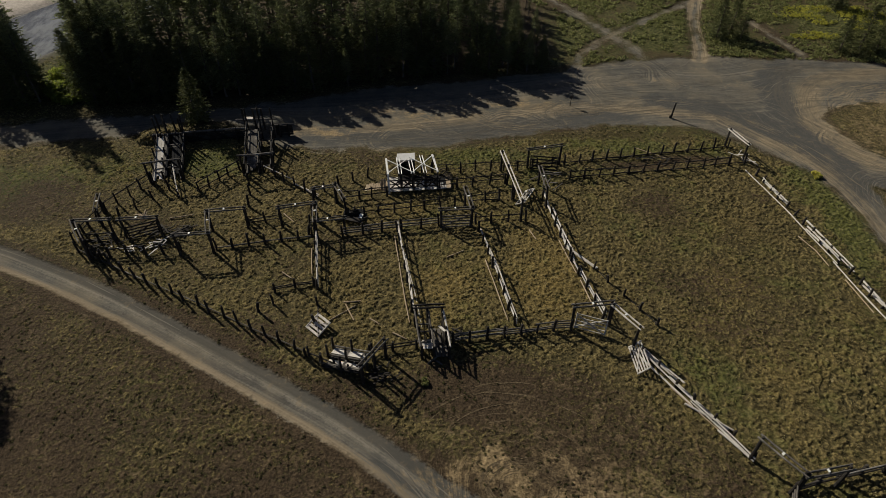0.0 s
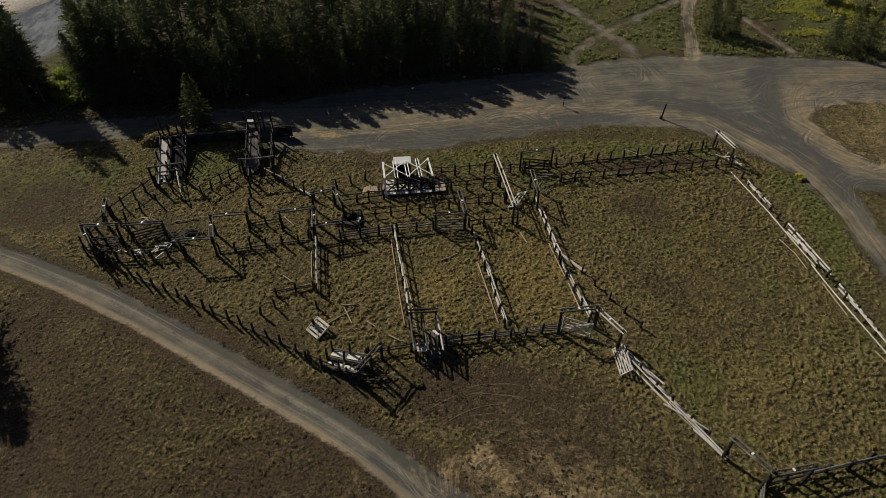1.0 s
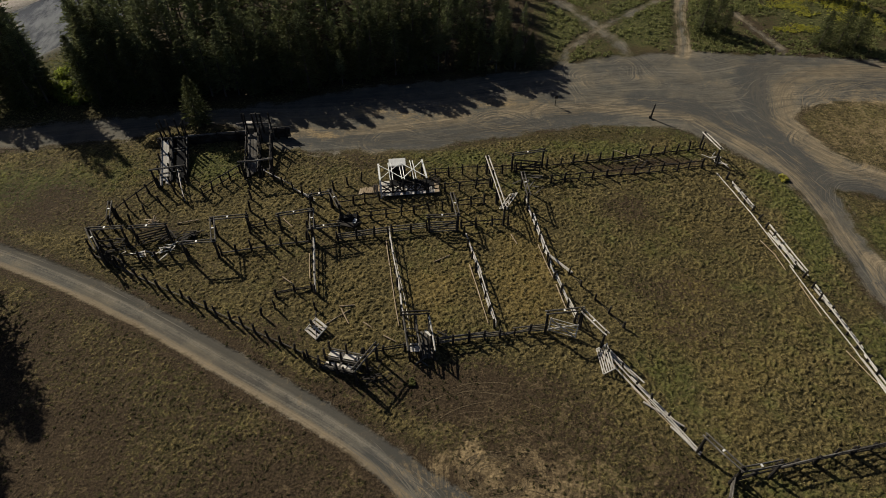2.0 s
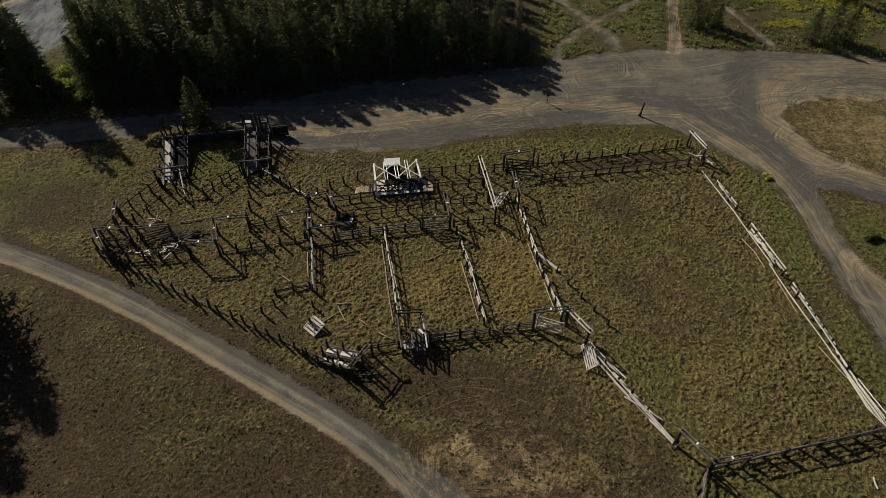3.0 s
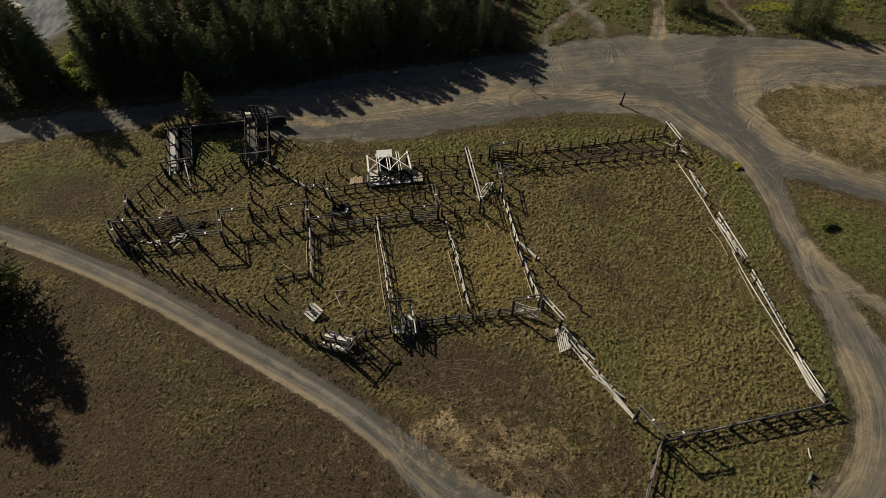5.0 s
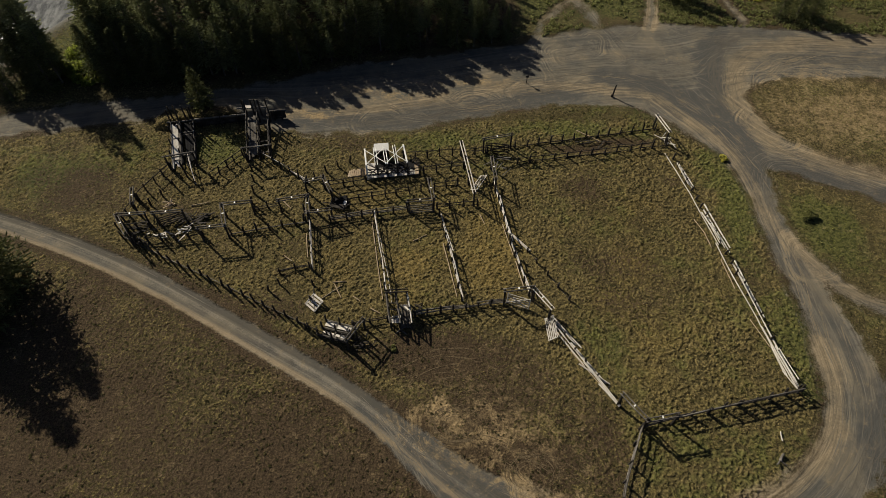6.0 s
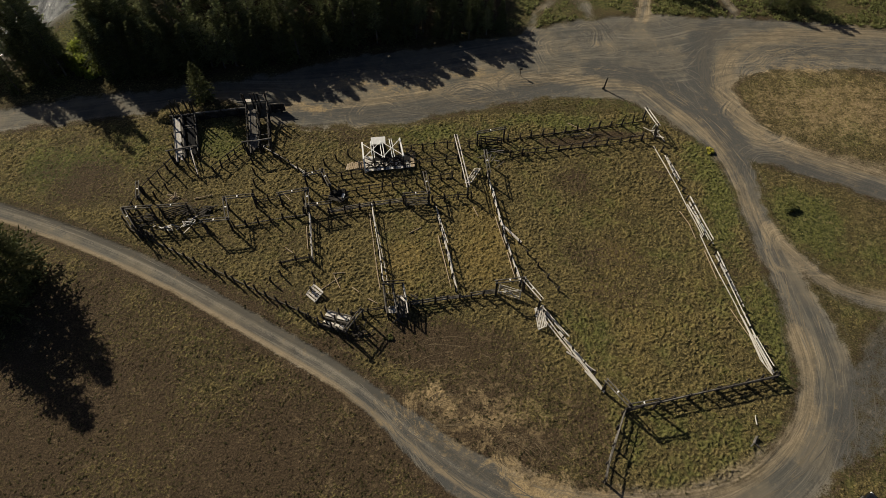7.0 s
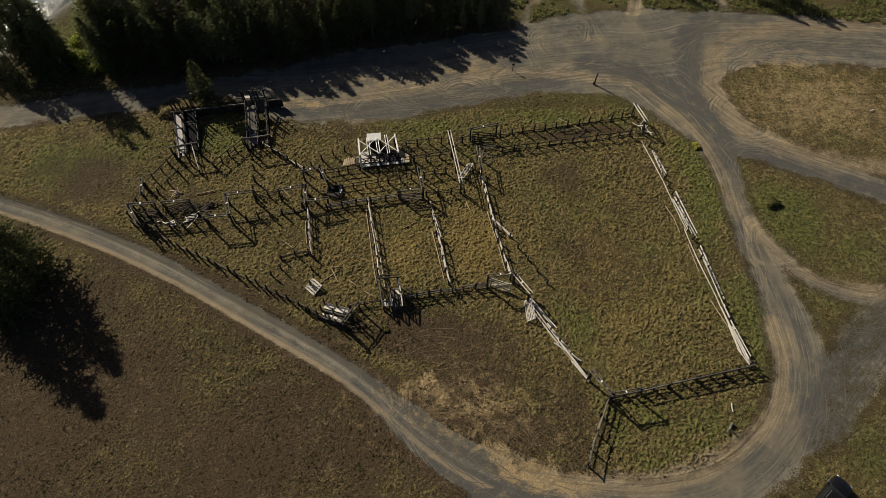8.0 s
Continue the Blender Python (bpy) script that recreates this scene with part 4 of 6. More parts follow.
# gate frames
for a, b, h in (((-31.6, 41.4), (-28.75, 41.65), 2.4), ((-27.85, 41.65), (-24.8, 41.95), 2.4), ((-31.75, 41.4), (-30.0, 38.9), 2.4), ((-20.6, 42.8), (-17.5, 43.2), 2.4), ((-20.55, 42.8), (-19.7, 39.95), 2.4), ((-22.5, 39.55), (-19.75, 39.9), 2.4),
                ((-14.45, 43.4), (-11.35, 44.1), 2.35), ((-11.35, 44.2), (-11.0, 41.8), 2.2), ((-11.9, 46.35), (-9.95, 46.85), 2.2), ((-9.95, 47.1), (-8.85, 44.85), 2.2), ((-11.2, 42.0), (-8.6, 42.45), 2.0), ((2.2, 46.45), (2.7, 43.55), 2.3), ((-0.1, 43.35), (2.68, 43.6), 2.2),
                ((8.7, 52.7), (12.05, 53.5), 2.4), ((9.5, 49.9), (9.8, 46.6), 2.2), ((9.9, 31.42), (12.75, 31.8), 2.65), ((19.75, 20.6), (21.45, 18.3), 2.5), ((21.55, 18.25), (24.3, 18.75), 2.4), ((-31.2, 45.3), (-30.6, 43.2), 2.2)):
    portal(a, b, h)
portal((12.85, 31.7), (14.3, 29.55), 2.45, beam=WOOD_PALE, label="tall gateway with a bleached double beam")
portal((30.3, 57.0), (31.2, 54.2), 2.1, beam=WOOD_PALE, plate=False, label="leaning gateway of bleached poles at the paddock corner")
portal((5.98, 52.2), (7.25, 44.4), 2.4, mids=(0.3, 0.6), plate=False, beam=WOOD_PALE, label="long overhead beam of bleached poles across the alleys")

# gates
gate((-27.6, 41.6), (-25.2, 42.6), mat=WOOD_DARK, label="dark pole gate sagging in its frame")
gate((-0.02, 43.3), (2.6, 43.5), mat=WOOD_GREY, label="grey pole gate closed in its frame")
gate((8.9, 52.6), (11.7, 52.2), mat=WOOD_DARK, label="dark pole gate half open in the alley", tip=0.5)
gate((12.4, 30.72), (10.15, 31.5), mat=WOOD_PALE, label="bleached pole gate swung open in its frame", tip=-0.3, h=1.2, bw=0.06, cross=True)
gate((13.95, 29.6), (14.1, 27.1), z0=0.1, mat=WOOD_PALE, label="bleached slatted gate leaning on the fence", tip=0.84, h=1.0, bars=6, cross=True, bw=0.1)
gate((-10.35, 31.5), (-9.25, 30.5), mat=WOOD_PALE, label="bleached slatted panel fallen in the grass", tip=1.2, h=1.25, bars=5, cross=True, bw=0.2)
gate((7.0, 46.6), (8.2, 48.8), mat=WOOD_PALE, label="bleached pole gate lying open", tip=-0.95, h=1.0, bars=3, cross=True, bw=0.09)
gate((-8.8, 45.2), (-7.0, 44.6), mat=WOOD_DARK, label="dark board gate fallen flat in the alley", tip=-1.3, h=1.2, bars=9)


# ---------------------------------------------------------------- loose timber
def loose(name, label, pts, r, mat, group="loose poles in the grass"):
    for (x0, y0), (x1, y1) in pts:
        o = tagged(thing(name, x0, y0), label, "pole", group)
        log(o, "shaft", (x0, y0, 0.1 + r * 0.6), (x1, y1, 0.1 + r * 0.6), r, mat)


loose("fallen_pole", "pale fallen pole lying in the grass", [((-8.9, 31.9), (-6.8, 33.65)), ((-7.8, 34.0), (-6.4, 34.15)), ((-7.6, 33.8), (-6.75, 32.1)), ((-5.55, 32.3), (-4.75, 31.7)), ((-3.7, 30.9), (-2.6, 30.25)), ((0.45, 39.3), (1.95, 40.2)), ((7.9, 43.0), (8.4, 41.65)), ((-25.0, 44.45), (-22.95, 45.0)), ((-13.35, 37.45), (-12.4, 36.7)), ((-14.65, 45.2), (-13.5, 43.95)), ((20.5, 56.4), (23.6, 54.2))], 0.055, WOOD_TAN)
loose("fallen_rail", "bleached white rail fallen beside the fence", [((10.9, 40.8), (13.2, 38.0)), ((10.95, 40.5), (13.05, 37.9)), ((14.7, 29.5), (16.7, 26.6)), ((14.9, 29.6), (17.2, 26.3)), ((16.2, 26.9), (19.0, 22.6)), ((16.7, 24.65), (19.35, 22.55)), ((16.7, 26.2), (19.7, 20.7)), ((18.3, 22.6), (19.75, 20.5)), ((33.6, 44.4), (34.9, 38.2)), ((33.3, 43.6), (34.7, 37.6)), ((33.0, 43.2), (34.2, 39.2)), ((34.9, 36.6), (36.0, 29.6)), ((34.6, 36.2), (35.9, 30.2)), ((35.8, 29.0), (37.0, 22.1)), ((35.4, 28.6), (36.8, 22.0)), ((31.9, 50.6), (32.8, 46.6)), ((32.0, 50.8), (33.0, 47.0))], 0.075, WOOD_PALE, "loose rails by the fences")
loose("fallen_rail", "long bleached rail lying along the paddock fence", [((30.8, 52.4), (31.6, 49.2)), ((31.55, 49.4), (32.4, 45.8)), ((32.35, 46.0), (33.0, 42.3)), ((32.95, 42.6), (33.75, 38.6)), ((33.5, 38.9), (34.05, 35.4)), ((34.0, 35.6), (34.6, 32.6)), ((34.55, 32.9), (35.35, 29.0)), ((35.25, 29.3), (35.8, 26.2)), ((35.7, 26.5), (36.1, 23.4)), ((36.0, 23.8), (36.7, 22.2)), ((34.1, 35.0), (34.9, 31.2)), ((35.8, 26.1), (36.3, 23.2))], 0.052, WOOD_PALE, "loose rails by the fences")
o = tagged(thing("hanging_rail", 31.6, 50.3), "bleached rails still hanging on the stub posts", "rail", "rails on the stub posts")
for p, q in (((31.6, 50.3, 0.75), (32.3, 47.0, 0.5)),):
    log(o, "rail", p, q, 0.048, WOOD_PALE)
o = tagged(thing("hanging_rail", 32.9, 42.2), "pair of bleached rails still hanging on the stub posts", "rail", "rails on the stub posts")
for p, q in (((32.95, 42.2, 0.7), (33.7, 38.5, 0.6)), ((33.3, 41.3, 0.6), (34.05, 37.8, 0.65))):
    log(o, "rail", p, q, 0.048, WOOD_PALE)
o = tagged(thing("hanging_rail", 34.5, 34.4), "thick bleached rail along the tops of the stub posts", "rail", "rails on the stub posts")
for p, q in (((34.5, 34.4, 0.75), (35.1, 31.0, 0.7)), ((34.65, 34.2, 0.6), (35.15, 31.0, 0.6)), ((35.05, 31.2, 0.75), (35.75, 27.2, 0.65))):
    log(o, "rail", p, q, 0.055, WOOD_PALE)
o = tagged(thing("hanging_rail", 35.8, 26.2), "bleached rails along the last stub posts", "rail", "rails on the stub posts")
for p, q in (((35.8, 26.2, 0.6), (36.6, 22.4, 0.75)), ((36.0, 25.8, 0.4), (36.7, 22.4, 0.4)), ((36.05, 25.9, 0.75), (36.75, 22.6, 0.95))):
    log(o, "rail", p, q, 0.048, WOOD_PALE)
loose("fallen_rail", "thin tan rail fallen inside the paddock", [((31.9, 42.2), (32.7, 40.1)), ((32.6, 40.4), (32.9, 38.3)), ((33.5, 36.7), (34.0, 33.0)), ((34.5, 29.4), (35.6, 26.3)), ((16.1, 26.0), (18.8, 22.0))], 0.04, WOOD_TAN, "loose rails by the fences")

loose("fallen_rail", "thin tan rail fallen along the pen fence", [((-4.2, 42.2), (-3.65, 38.8)), ((-3.6, 38.6), (-3.05, 35.2)), ((-3.1, 35.4), (-2.45, 31.9)), ((3.75, 39.0), (4.35, 36.2)), ((4.3, 36.4), (5.15, 32.2)), ((-11.3, 40.4), (-10.8, 37.2)), ((10.4, 41.6), (11.3, 37.4)), ((11.5, 36.6), (12.1, 33.4))], 0.05, WOOD_TAN, "loose rails by the fences")


def board_heap(label, x, y, rx, ry, n, mat, seed, lo=0.7, hi=2.0):
    r = random.Random(seed)
    o = tagged(thing("board_heap", x, y), label, "board heap", "heaps of fallen boards")
    for i in range(n):
        px, py, a = x + r.gauss(0, rx), y + r.gauss(0, ry), r.gauss(0.2, 0.6)
        L = r.uniform(lo, hi) / 2
        z = r.uniform(0.05, 0.32)
        plank(o, "board", (px - L * math.cos(a), py - L * math.sin(a), z), (px + L * math.cos(a), py + L * math.sin(a), z + r.uniform(-0.04, 0.25)), r.uniform(0.08, 0.15), 0.04, mat)
    return o


board_heap("heap of fallen dark boards in the pen", -24.2, 42.6, 1.2, 0.35, 34, WOOD_DARK, 1)
board_heap("heap of fallen dark boards under the gate frame", -29.9, 41.4, 0.9, 0.35, 14, WOOD_DARK, 2)
board_heap("scattered bleached boards in the pen", -26.6, 40.3, 1.0, 0.25, 10, WOOD_PALE, 3, 0.4, 1.2)
board_heap("scattered bleached boards in the pen", -24.7, 40.9, 0.5, 0.35, 10, WOOD_PALE, 4, 0.4, 1.1)
board_heap("small heap of split pale boards", -27.3, 44.6, 0.3, 0.3, 8, WOOD_TAN, 5, 0.4, 1.0)
board_heap("scattered boards by the alley gate", 10.6, 51.2, 0.8, 0.7, 8, WOOD_GREY, 6)
board_heap("bleached boards where the fences meet", 31.2, 54.3, 0.5, 0.5, 8, WOOD_PALE, 8)
board_heap("dark boards fallen between the lane fences", 22.0, 54.3, 2.6, 0.35, 6, WOOD_DARK, 9, 1.5, 3.0)
board_heap("dark boards and sheeting fallen in the alley", -7.9, 44.9, 0.6, 0.35, 12, WOOD_DARK, 15, 0.8, 1.7)
o = tagged(thing("board_stack", -6.3, 48.9), "weathered tan boards laid flat beside the scale house", "board stack")
for i in range(9):
    x = -7.4 + 0.24 * i
    plank(o, "board", (x, 48.75 + 0.05 * i, 0.08 + 0.02 * (i % 2)), (x + 0.1, 49.75 + 0.05 * i + 0.1 * (i % 3), 0.1), 0.2, 0.05, WOOD_TAN)
o = tagged(thing("chopping_block", 33.2, 15.5), "grey weathered stump in the grass", "stump")
log(o, "trunk", (33.1, 15.3, 0.13), (33.55, 15.95, 0.25), 0.13, WOOD_GREY)
log(o, "root", (33.0, 15.3, 0.1), (32.6, 15.0, 0.35), 0.07, WOOD_GREY)
log(o, "root", (33.2, 15.3, 0.1), (33.5, 14.9, 0.3), 0.06, WOOD_DARK)
loose("fallen_pole", "short pale stake lying in the grass", [((33.85, 17.1), (33.95, 18.0)), ((62.2, 57.4), (62.9, 57.7))], 0.06, WOOD_PALE)


# ---------------------------------------------------------------- scale house with its braced screen
def scale_house():
    """A weighing pen under an open flat frame of white poles, with a low booth behind it."""
    o = tagged(thing("scale_house", -3.0, 49.4), "low weighing booth, pale roof, beside white cross-braced pole frame", "shed")
    up = Vector((0, 0, 1))
    H = 1.9
    back = [Vector((-5.45, 51.2, 0)).lerp(Vector((-0.9, 51.95, 0)), i / 4) for i in range(5)]
    front = [Vector((-5.13, 48.85, 0)).lerp(Vector((-0.4, 49.35, 0)), i / 4) for i in range(5)]
    d = (front[4] - front[0]).normalized()
    for i, (p, q) in enumerate(zip(back, front)):
        log(o, "back_post", p - up * 0.2, p + up * (H + 0.05), 0.09, WOOD_DARK)
        e = (q - p).normalized()
        if i in (0, 4):
            plank(o, "end_beam", p - e * 0.3 + up * (H + 0.1), q + e * (0.1 if i else 0.0) + up * (H + 0.08), 0.19, 0.06, PLATE)
        else:
            for k in (-0.13, 0.13):
                log(o, "beam", p - e * 0.35 + d * k + up * (H + 0.1), q + e * rng.uniform(0.0, 0.2) + d * k + up * (H + 0.06), 0.046, PLATE)
        log(o, "post", q - up * 0.2, q + up * (H if i else 1.2), 0.1, WOOD_DARK)
    plank(o, "end_board", front[0] + up * (H + 0.08), front[0] + Vector((0.08, -0.5, 0.02)), 0.19, 0.06, PLATE)
    for i, j in ((0, 2), (2, 0), (2, 4), (4, 2)):
        plank(o, "brace", back[i] + up * (H + (0.2 if i < j else 0.26)), front[j] + up * (H + (0.17 if i < j else 0.23)), 0.075, 0.045, PLATE)
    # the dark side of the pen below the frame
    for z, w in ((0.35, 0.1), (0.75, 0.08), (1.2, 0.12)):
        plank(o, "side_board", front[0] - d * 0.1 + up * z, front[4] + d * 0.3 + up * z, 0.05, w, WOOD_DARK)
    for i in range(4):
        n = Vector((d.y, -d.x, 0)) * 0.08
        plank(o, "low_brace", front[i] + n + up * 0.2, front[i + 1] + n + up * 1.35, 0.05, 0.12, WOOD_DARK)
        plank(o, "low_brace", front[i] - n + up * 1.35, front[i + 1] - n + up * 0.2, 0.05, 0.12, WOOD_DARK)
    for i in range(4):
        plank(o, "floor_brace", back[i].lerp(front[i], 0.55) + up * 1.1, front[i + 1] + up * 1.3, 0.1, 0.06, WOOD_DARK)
    # deck: bleached planks, near-black ones painting in the shade towards the booth
    n = 26
    for i in range(n):
        u = (i + 0.5) / n
        p, q = Vector((-5.3, 50.75, 0.25)).lerp(Vector((0.75, 51.2, 0.25)), u), Vector((-5.1, 48.35, 0.25)).lerp(Vector((0.95, 49.05, 0.25)), u)
        w = 6.05 / n * 0.97
        z = up * rng.uniform(-0.02, 0.03)
        if u < 0.17 or u > 0.94:
            plank(o, "deck_plank", p + z, q + z, w, 0.05, WOOD_TAN if u > 0.94 else WOOD_PALE)
        else:
            cut = 0.42 + 0.12 * math.sin(i * 1.7) + (0.15 if u > 0.7 else 0.0)
            plank(o, "deck_plank", p + z, p.lerp(q, cut) + z, w, 0.05, NEAR_BLACK)
            plank(o, "deck_plank", p.lerp(q, cut + 0.01) + z, q + z, w, 0.05, WOOD_PALE if i % 5 else WOOD_GREY)
    # the booth
    cor = [Vector((-4.25, 51.32, 0)), Vector((-2.72, 51.5, 0)), Vector((-2.82, 52.3, 0)), Vector((-4.36, 52.12, 0))]
    for q in cor:
        plank(o, "corner_post", q - up * 0.1, q + up * 1.92, 0.1, 0.1, WOOD_DARK)
    for i in range(4):
        p, q = cor[i], cor[(i + 1) % 4]
        for k in range(8):
            if i == 0 and 4 <= k < 7:
                continue
            plank(o, "wall_board", p + up * (0.12 + 0.235 * k), q + up * (0.12 + 0.235 * k), 0.04, 0.225, WOOD_DARK)
    for k in range(6):
        u = (k + 0.5) / 6
        p, q = (cor[0] + Vector((-0.1, -0.14, 0))).lerp(cor[1] + Vector((0.1, -0.14, 0)), u), (cor[3] + Vector((-0.1, 0.12, 0))).lerp(cor[2] + Vector((0.1, 0.12, 0)), u)
        plank(o, "roof_sheet", p + up * 1.98, q + up * 2.06, 0.3, 0.04, ROOF, "pale sheet roofing")
    plank(o, "fascia", cor[0] + Vector((-0.12, -0.16, 1.92)), cor[1] + Vector((0.12, -0.16, 1.92)), 0.04, 0.14, WOOD_PALE)
    # a dark slatted panel fallen at the end, tan siding at both ends
    for k in range(6):
        plank(o, "fallen_slat", (-0.18 + 0.02 * k, 51.75 - 0.19 * k, 0.55 - 0.05 * k), (0.95 + 0.01 * k, 51.5 - 0.2 * k, 0.3), 0.11, 0.04, WOOD_DARK)
    for x in (-5.8, -5.55):
        plank(o, "loose_board", (x, 48.75, 0.1), (x + 0.05, 49.1, 1.25), 0.22, 0.04, WOOD_TAN)


scale_house()


# ---------------------------------------------------------------- loading ramps
def ramp(label, foot_c, head_c, width, z, lanes, deck, seed, rails=3, head_h=1.5, foot_portal=None, drop=0.15, cut=0.5):
    """A timber cattle ramp from its foot up to the height z, with railed sides and a plank deck."""
    r = random.Random(seed)
    o = tagged(thing("loading_ramp", *foot_c), label, "loading ramp", "timber loading ramps")
    F, T = Vector((*foot_c, 0.12)), Vector((*head_c, z))
    d = (T - F).normalized()
    flat = Vector((d.x, d.y, 0)).normalized()
    s = Vector((-flat.y, flat.x, 0))
    up = Vector((0, 0, 1))
    lines = (0.0, cut, 1.0) if lanes == 2 else (0.0, 1.0)
    L = (T - F).length
    n = max(2, round(L / 1.6))
    for side in range(lanes + 1):
        off = s * (width * (lines[side] - 0.5))
        for i in range(n + 1):
            c = F.lerp(T, i / n) + off
            log(o, "post", Vector((c.x, c.y, -0.2)), c + up * (1.25 if i < n else head_h) * r.uniform(0.9, 1.12), 0.095, WOOD_DARK)
        for k in range(rails):
            h = 0.25 + 0.85 * k / max(1, rails - 1)
            log(o, "rail", F + off + up * h - d * 0.2, T + off + up * (h + r.uniform(-0.06, 0.06)) + d * 0.2, 0.055, WOOD_GREY if k == rails - 1 else WOOD_DARK)
        log(o, "stringer", F + off - up * 0.1, T + off - up * 0.1, 0.09, WOOD_DARK)
    for lane in range(lanes):
        m = deck[lane]
        w = width * (lines[lane + 1] - lines[lane])
        k = max(2, int(w / 0.27))
        for i in range(k):
            if r.random() < drop:
                continue
            off = s * (width * (lines[lane] - 0.5) + w * (i + 0.5) / k)
            e = r.uniform(0.0, 0.12)
            plank(o, "deck_plank", F.lerp(T, e) + off + up * 0.03, F.lerp(T, 1 - r.uniform(0, 0.08)) + off + up * r.uniform(0.03, 0.09), w / k * 0.97, 0.06, m if m is not WOOD_PALE or lanes == 1 or i >= 0.25 * k else WOOD_GREY)
        for i in range(3):
            u = r.uniform(0.1, 0.9)
            c = F.lerp(T, u) + up * 0.1
            plank(o, "cleat", c + s * (width * (lines[lane] - 0.5) + 0.1), c + s * (width * (lines[lane + 1] - 0.5) - 0.1), 0.1, 0.05, WOOD_GREY)
    if foot_portal:
        for k in (-1, 1):
            log(o, "tall_post", F + s * k * (width / 2 + 0.2) - up * 0.3, F + s * k * (width / 2 + 0.2) + up * foot_portal, 0.11, WOOD_DARK)
        log(o, "beam", F - s * (width / 2 + 0.5) + up * foot_portal, F + s * (width / 2 + 0.5) + up * foot_portal, 0.1, WOOD_GREY)
    return o


ramp("double timber loading ramp, one lane of bleached planks", (-27.1, 50.3), (-28.7, 57.2), 2.7, DOCK_Z, 2, (NEAR_BLACK, WOOD_PALE), 31, 1, 2.3, 2.3, 0.08, 0.6)
ramp("double timber loading ramp with dark worn decks", (-18.3, 51.6), (-19.4, 58.3), 2.6, DOCK_Z, 2, (WOOD_DARK, WOOD_GREY), 32, 2, 2.4, 2.3, 0.2)
ramp("broad broken loading ramp of bleached planks by the track", (-8.3, 28.65), (-5.3, 27.45), 1.7, 0.85, 2, (WOOD_PALE, WOOD_PALE), 36, 1, 1.3, None, 0.3)
fence("dark leaning fence beside the loading ramp", (-9.9, 28.7), (-6.6, 27.2), 1.1, 1.15, (0.45,), 0.0, fallen=0.0)
portal((-5.5, 26.25), (-4.05, 28.5), 2.25, beam=WOOD_GREY, plate=False, label="tall gateway at the head of the loading ramp", mids=(0.5,))
board_heap("tangle of dark boards at the ramp head", -4.3, 26.9, 0.45, 0.6, 10, WOOD_DARK, 12, 0.8, 1.6)

# retaining wall of logs between the ramps, holding the earth fill
for (x0, x1) in ((-30.4, -27.4), (-27.2, -21.0), (-18.0, -16.2)):
    y0, y1 = float(dock_line(np.array(x0))), float(dock_line(np.array(x1)))
    o = tagged(thing("log_wall", x0, y0), "low retaining wall of dark logs with a pale cap", "retaining wall", "log retaining walls")
    for k in range(5):
        log(o, "wall_log", (x0, y0, 0.12 + 0.23 * k), (x1, y1, 0.12 + 0.23 * k), 0.12, WOOD_DARK)
    log(o, "cap_log", (x0 - 0.1, y0 - 0.05, DOCK_Z + 0.1), (x1 + 0.2, y1 - 0.05, DOCK_Z + 0.1), 0.1, WOOD_GREY)
    for i in range(max(2, round((x1 - x0) / 2))):
        u = (i + 0.5) / max(2, round((x1 - x0) / 2))
        log(o, "pile", (x0 + (x1 - x0) * u, y0 + (y1 - y0) * u - 0.22, -0.2), (x0 + (x1 - x0) * u, y0 + (y1 - y0) * u - 0.22, DOCK_Z + 0.35), 0.1, WOOD_DARK)
o = tagged(thing("gateway", -19.6, 58.4), "tall pale post gateway at the head of the ramp", "gateway")
for x in (-21.0, -19.9, -19.0):
    log(o, "post", (x, 58.5, 0.9), (x - 0.05, 58.45, DOCK_Z + 2.4), 0.1, WOOD_DARK)
log(o, "beam", (-21.9, 58.4, DOCK_Z + 1.0), (-17.7, 58.7, DOCK_Z + 1.0), 0.1, WOOD_GREY)
plank(o, "head_board", (-20.9, 58.4, DOCK_Z + 1.25), (-20.0, 58.4, DOCK_Z + 1.25), 0.5, 0.06, WOOD_PALE)
log(o, "top_bar", (-19.95, 58.4, DOCK_Z + 2.35), (-18.9, 58.45, DOCK_Z + 2.35), 0.06, WOOD_GREY)
for x in (-29.9, -29.2, -28.2, -27.6):
    o = tagged(thing("standing_post", x, 58.1, 0.6), "tall dark post standing at the ramp head", "post", "posts at the ramp head")
    log(o, "shaft", (x, 57.6, 0.6), (x - 0.1, 57.6, DOCK_Z + rng.uniform(1.4, 2.3)), 0.09, WOOD_DARK)


